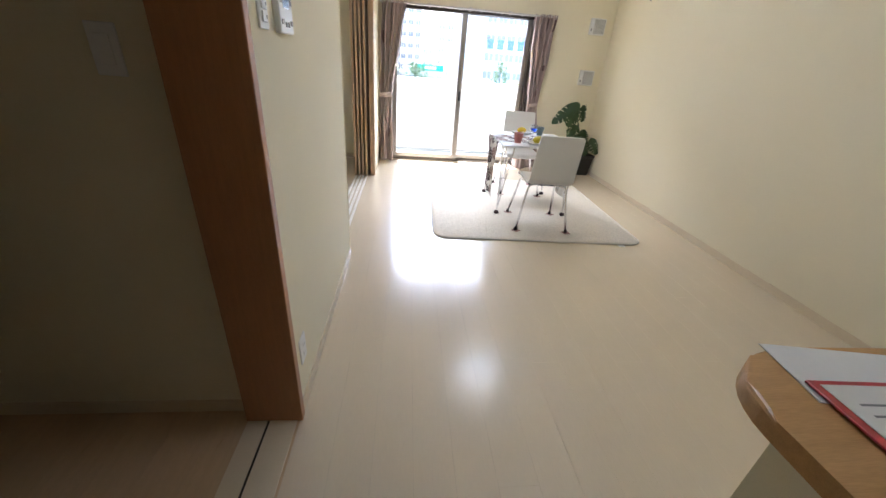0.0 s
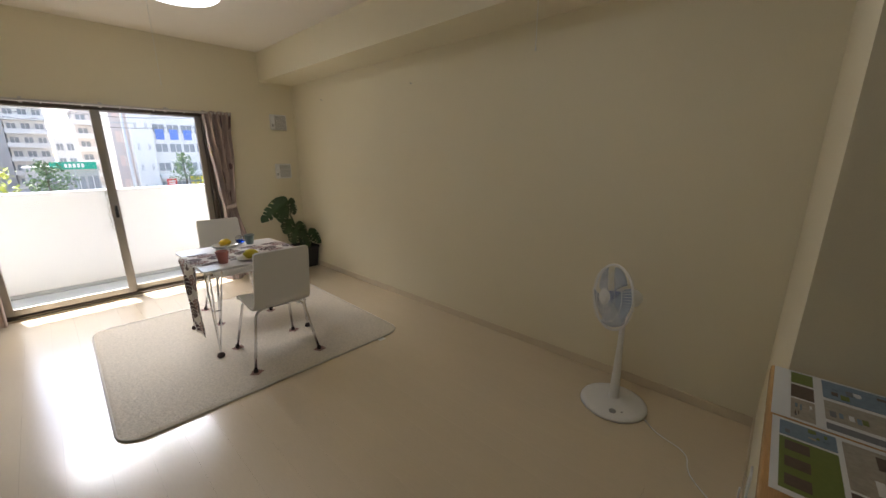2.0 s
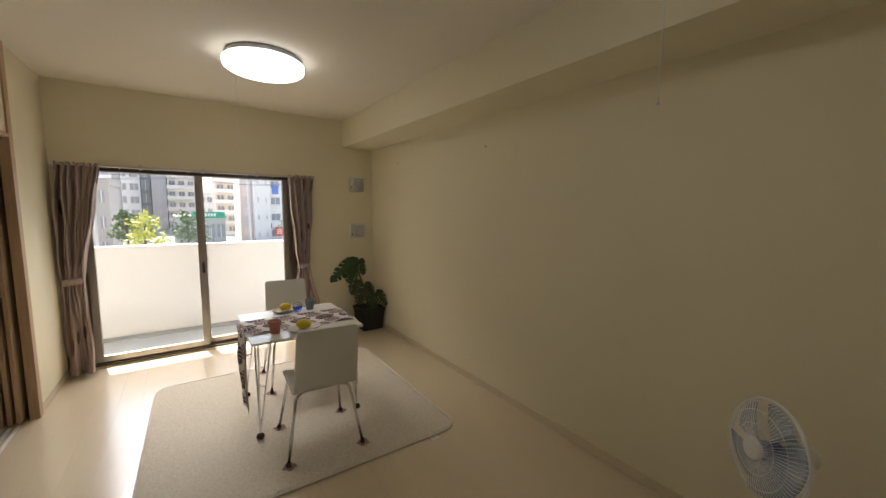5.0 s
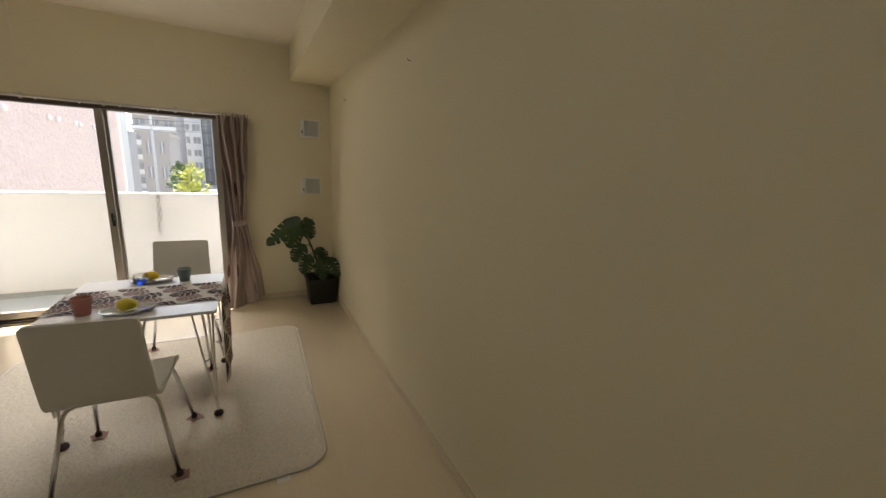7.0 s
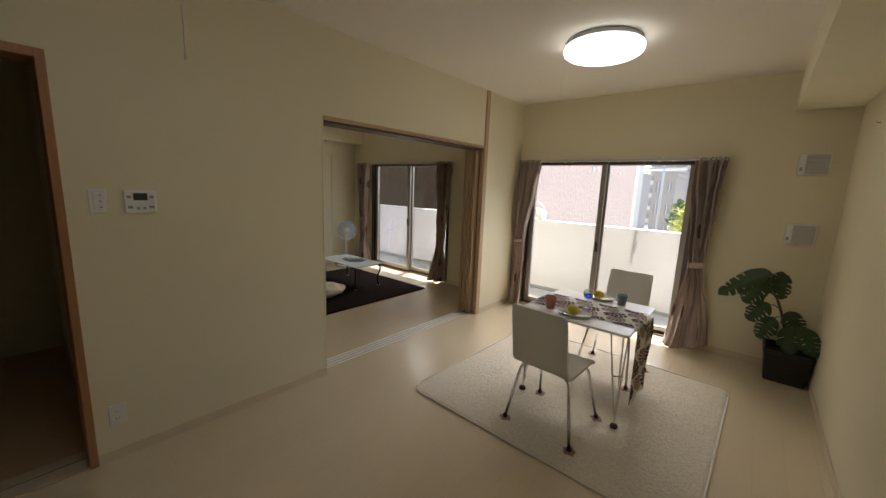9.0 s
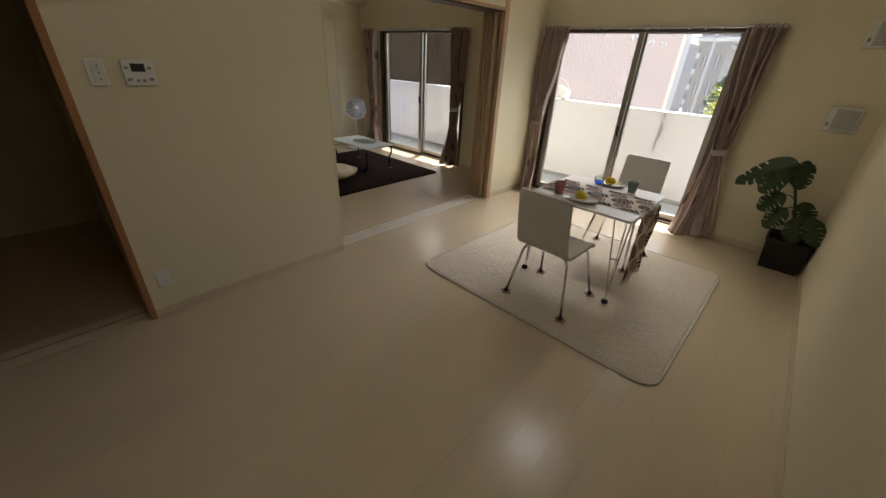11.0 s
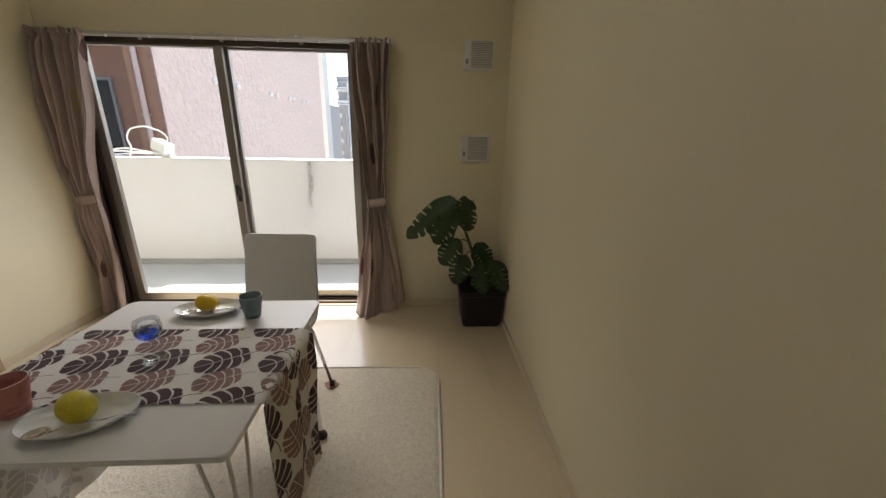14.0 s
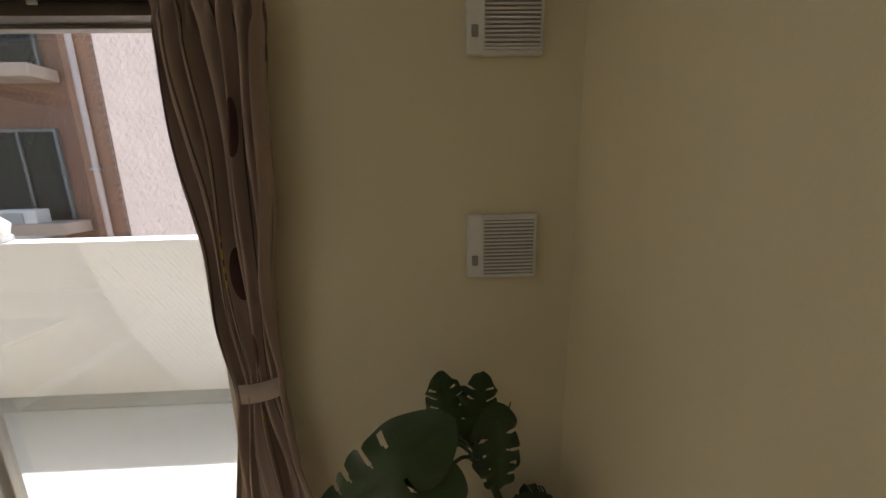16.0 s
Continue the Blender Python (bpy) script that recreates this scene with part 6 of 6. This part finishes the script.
street_tree("street_tree", "young yellow-green street tree beside the road", far_at(-4.6, 33), 32.4, far_z(-0.3, -4.6, 33), 1.7, YELLOWLEAF, 1, 750, 0.14)
street_tree("street_tree", "leafy green street tree beside the road", far_at(-0.2, 47), 47.5, far_z(-0.4, 0, 47), 1.9, FOLIAGE, 2, 800, 0.15)
street_tree("street_tree", "small green tree before the white building", far_at(12.3, 60), 60.5, far_z(0.8, 12, 60), 1.7, FOLIAGE, 3, 700, 0.15)
street_tree("street_tree", "yellow-green shrub-like tree at the street corner", far_at(15.0, 50), 50, far_z(-1.8, 15, 50), 1.5, YELLOWLEAF, 4, 900)
street_tree("street_tree", "leafy green street tree behind the yellow one", far_at(-6.2, 48), 48.5, far_z(0.0, -6, 48), 1.6, FOLIAGE, 5, 1000)
for k, (x, y) in enumerate(((-7.7, 44.0), (far_at(-8.8, 50), 50.0), (far_at(6.9, 50), 50.0))):
    po = thing("utility_pole", "grey concrete utility pole with cross arms and wires", "utility pole", pose(x, y, GZ), group="utility poles along the street")
    bm = bmesh.new()
    tube(bm, [(0, 0, 0), (0, 0, 11.5)], [0.17, 0.10], 12)
    part("pole", bm, CONC, po, smooth=True)
    for z in (9.2, 10.2, 11.0):
        part("cross_arm", boxes(((-0.9, -0.16, z), (0.9, -0.04, z + 0.08))), STEEL, po)
        for dx in (-0.8, 0.8):
            bm = bmesh.new()
            tube(bm, [(dx + 14 * s, -0.1, z + 0.1 - 0.55 * math.sin(math.pi * (s + 0.5))) for s in [i / 10 - 0.5 for i in range(11)]], 0.016, 5)
            part("wire", bm, BLACK, po)


def parked_car(x, y, body, label, rz=0):
    c = thing("car", label, "car", pose(x, y, GZ + 0.02, 0, 0, rz), group="cars along the street")
    prof = [(-2.0, 0.35), (-2.02, 0.75), (-1.75, 0.95), (-1.45, 1.42), (0.55, 1.45), (1.15, 0.98), (1.95, 0.85), (2.05, 0.60), (2.02, 0.35)]
    bm = bmesh.new()
    a = [bm.verts.new((px, -0.82, pz)) for px, pz in prof]
    b = [bm.verts.new((px, 0.82, pz)) for px, pz in prof]
    bm.faces.new(a)
    bm.faces.new(b[::-1])
    for k in range(len(prof)):
        bm.faces.new((a[k], b[k], b[(k + 1) % len(prof)], a[(k + 1) % len(prof)]))
    bmesh.ops.bevel(bm, geom=bm.edges[:], offset=0.06, segments=2, affect="EDGES")
    part("body", bm, body, c, smooth=False)
    for s in (-1, 1):
        part("side_window", boxes(((-1.35, s * 0.825 - 0.01, 0.98), (-0.45, s * 0.825 + 0.01, 1.36))), WINHAZE, c)
        part("side_window", boxes(((-0.37, s * 0.825 - 0.01, 0.98), (0.50, s * 0.825 + 0.01, 1.36))), WINHAZE, c)
        for xw in (-1.3, 1.3):
            bm = bmesh.new()
            lathe(bm, [(0, -0.1), (0.30, -0.1), (0.32, -0.07), (0.32, 0.07), (0.30, 0.1), (0, 0.1)], 20)
            bm.transform(Matrix.Translation((xw, s * 0.75, 0.32)) @ Matrix.Rotation(radians(90), 4, "X"))
            wh = part("wheel", bm, BLACK, c, smooth=False)
            bm = bmesh.new()
            lathe(bm, [(0, -0.106), (0.18, -0.106), (0.18, 0.106), (0, 0.106)], 14)
            bm.transform(Matrix.Translation((xw, s * 0.75, 0.32)) @ Matrix.Rotation(radians(90), 4, "X"))
            part("rim", bm, STEEL, wh)
    return c


parked_car(far_at(3.4, 52), 52, DARKTILE, "dark hatchback parked by the shop")
parked_car(far_at(-9.0, 50), 51.5, OFFWHITE, "white hatchback parked by the tan house")
parked_car(far_at(9.2, 54), 54, OFFWHITE, "white hatchback parked by the white building")
solid("hedge_bed", (far_at(11.2, 60), 58.6, GZ), (far_at(16, 60), 59.6, GZ + 0.7), FOLIAGE, "low clipped green hedge along the street", "hedge", bevel=0.12)


# ---- floorboards ----
def boards(x0, x1, y0, y1, seed, parent, material):
    """Staggered boards along y, each an object on shared meshes."""
    rnd = random.Random(seed)
    wd, ln = 0.1515, 1.818
    cache = {}

    def mesh_for(w, l):
        key = (round(w, 3), round(l, 3))
        if key not in cache:
            bm = bmesh.new()
            c = 0.00012
            lo = [bm.verts.new(p) for p in ((0, 0, -0.012), (w, 0, -0.012), (w, l, -0.012), (0, l, -0.012))]
            md = [bm.verts.new(p) for p in ((0, 0, -c), (w, 0, -c), (w, l, -c), (0, l, -c))]
            hi = [bm.verts.new(p) for p in ((c, c, 0), (w - c, c, 0), (w - c, l - c, 0), (c, l - c, 0))]
            bm.faces.new(hi)
            for a, b in ((lo, md), (md, hi)):
                for k in range(4):
                    bm.faces.new((a[k], a[(k + 1) % 4], b[(k + 1) % 4], b[k]))
            me = bpy.data.meshes.new("plank")
            bm.to_mesh(me)
            bm.free()
            me.materials.append(material)
            cache[key] = me
        return cache[key]

    x, i = x0, 0
    while x < x1 - 0.005:
        w = min(wd, x1 - x)
        y = y0 - ((i * 0.606) % ln)
        while y < y1 - 0.005:
            a, b = max(y, y0), min(y + ln, y1)
            if b - a > 0.01:
                p = new("plank", mesh_for(w - 0.0003, b - a - 0.0003))
                p.location = (x + 0.0003, a + 0.0003, 0)
                p.parent = parent
            y += ln
        x += wd
        i += 1


fl = thing("floor", "pale cream wooden floorboards with a satin gloss", "floor", pose(0, 0, 0), kind="structure")
boards(XL, XR, YB, YW, 1, fl, BOARD)
boards(-4.02, XL, 1.9, YW, 2, fl, BOARD)
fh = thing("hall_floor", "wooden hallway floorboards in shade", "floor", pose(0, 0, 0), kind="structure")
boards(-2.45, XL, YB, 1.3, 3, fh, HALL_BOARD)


# ---- brick tiles of the neighbouring pier ----
bm = bmesh.new()
box(bm, (-0.104, -0.012, -0.0335), (0.104, 0.0, 0.0335))
brick_mesh = bpy.data.meshes.new("brick")
bm.to_mesh(brick_mesh)
bm.free()
brick_mesh.materials.append(BRICK)
bm = bmesh.new()
box(bm, (-0.050, -0.012, -0.0335), (0.050, 0.0, 0.0335))
half_mesh = bpy.data.meshes.new("brick")
bm.to_mesh(half_mesh)
bm.free()
half_mesh.materials.append(BRICK)
for row in range(66):
    z = 4.9 + 0.075 * row
    if row % 2:
        places = ((-0.562, half_mesh), (-0.405, brick_mesh), (-0.190, brick_mesh), (-0.033, None))
    else:
        places = ((-0.512, brick_mesh), (-0.297, brick_mesh), (-0.082 - 0.03, brick_mesh))
    for x, me in places:
        if me is not None:
            b = new("brick", me)
            b.location = (x, 0.0, z)
            b.parent = pier
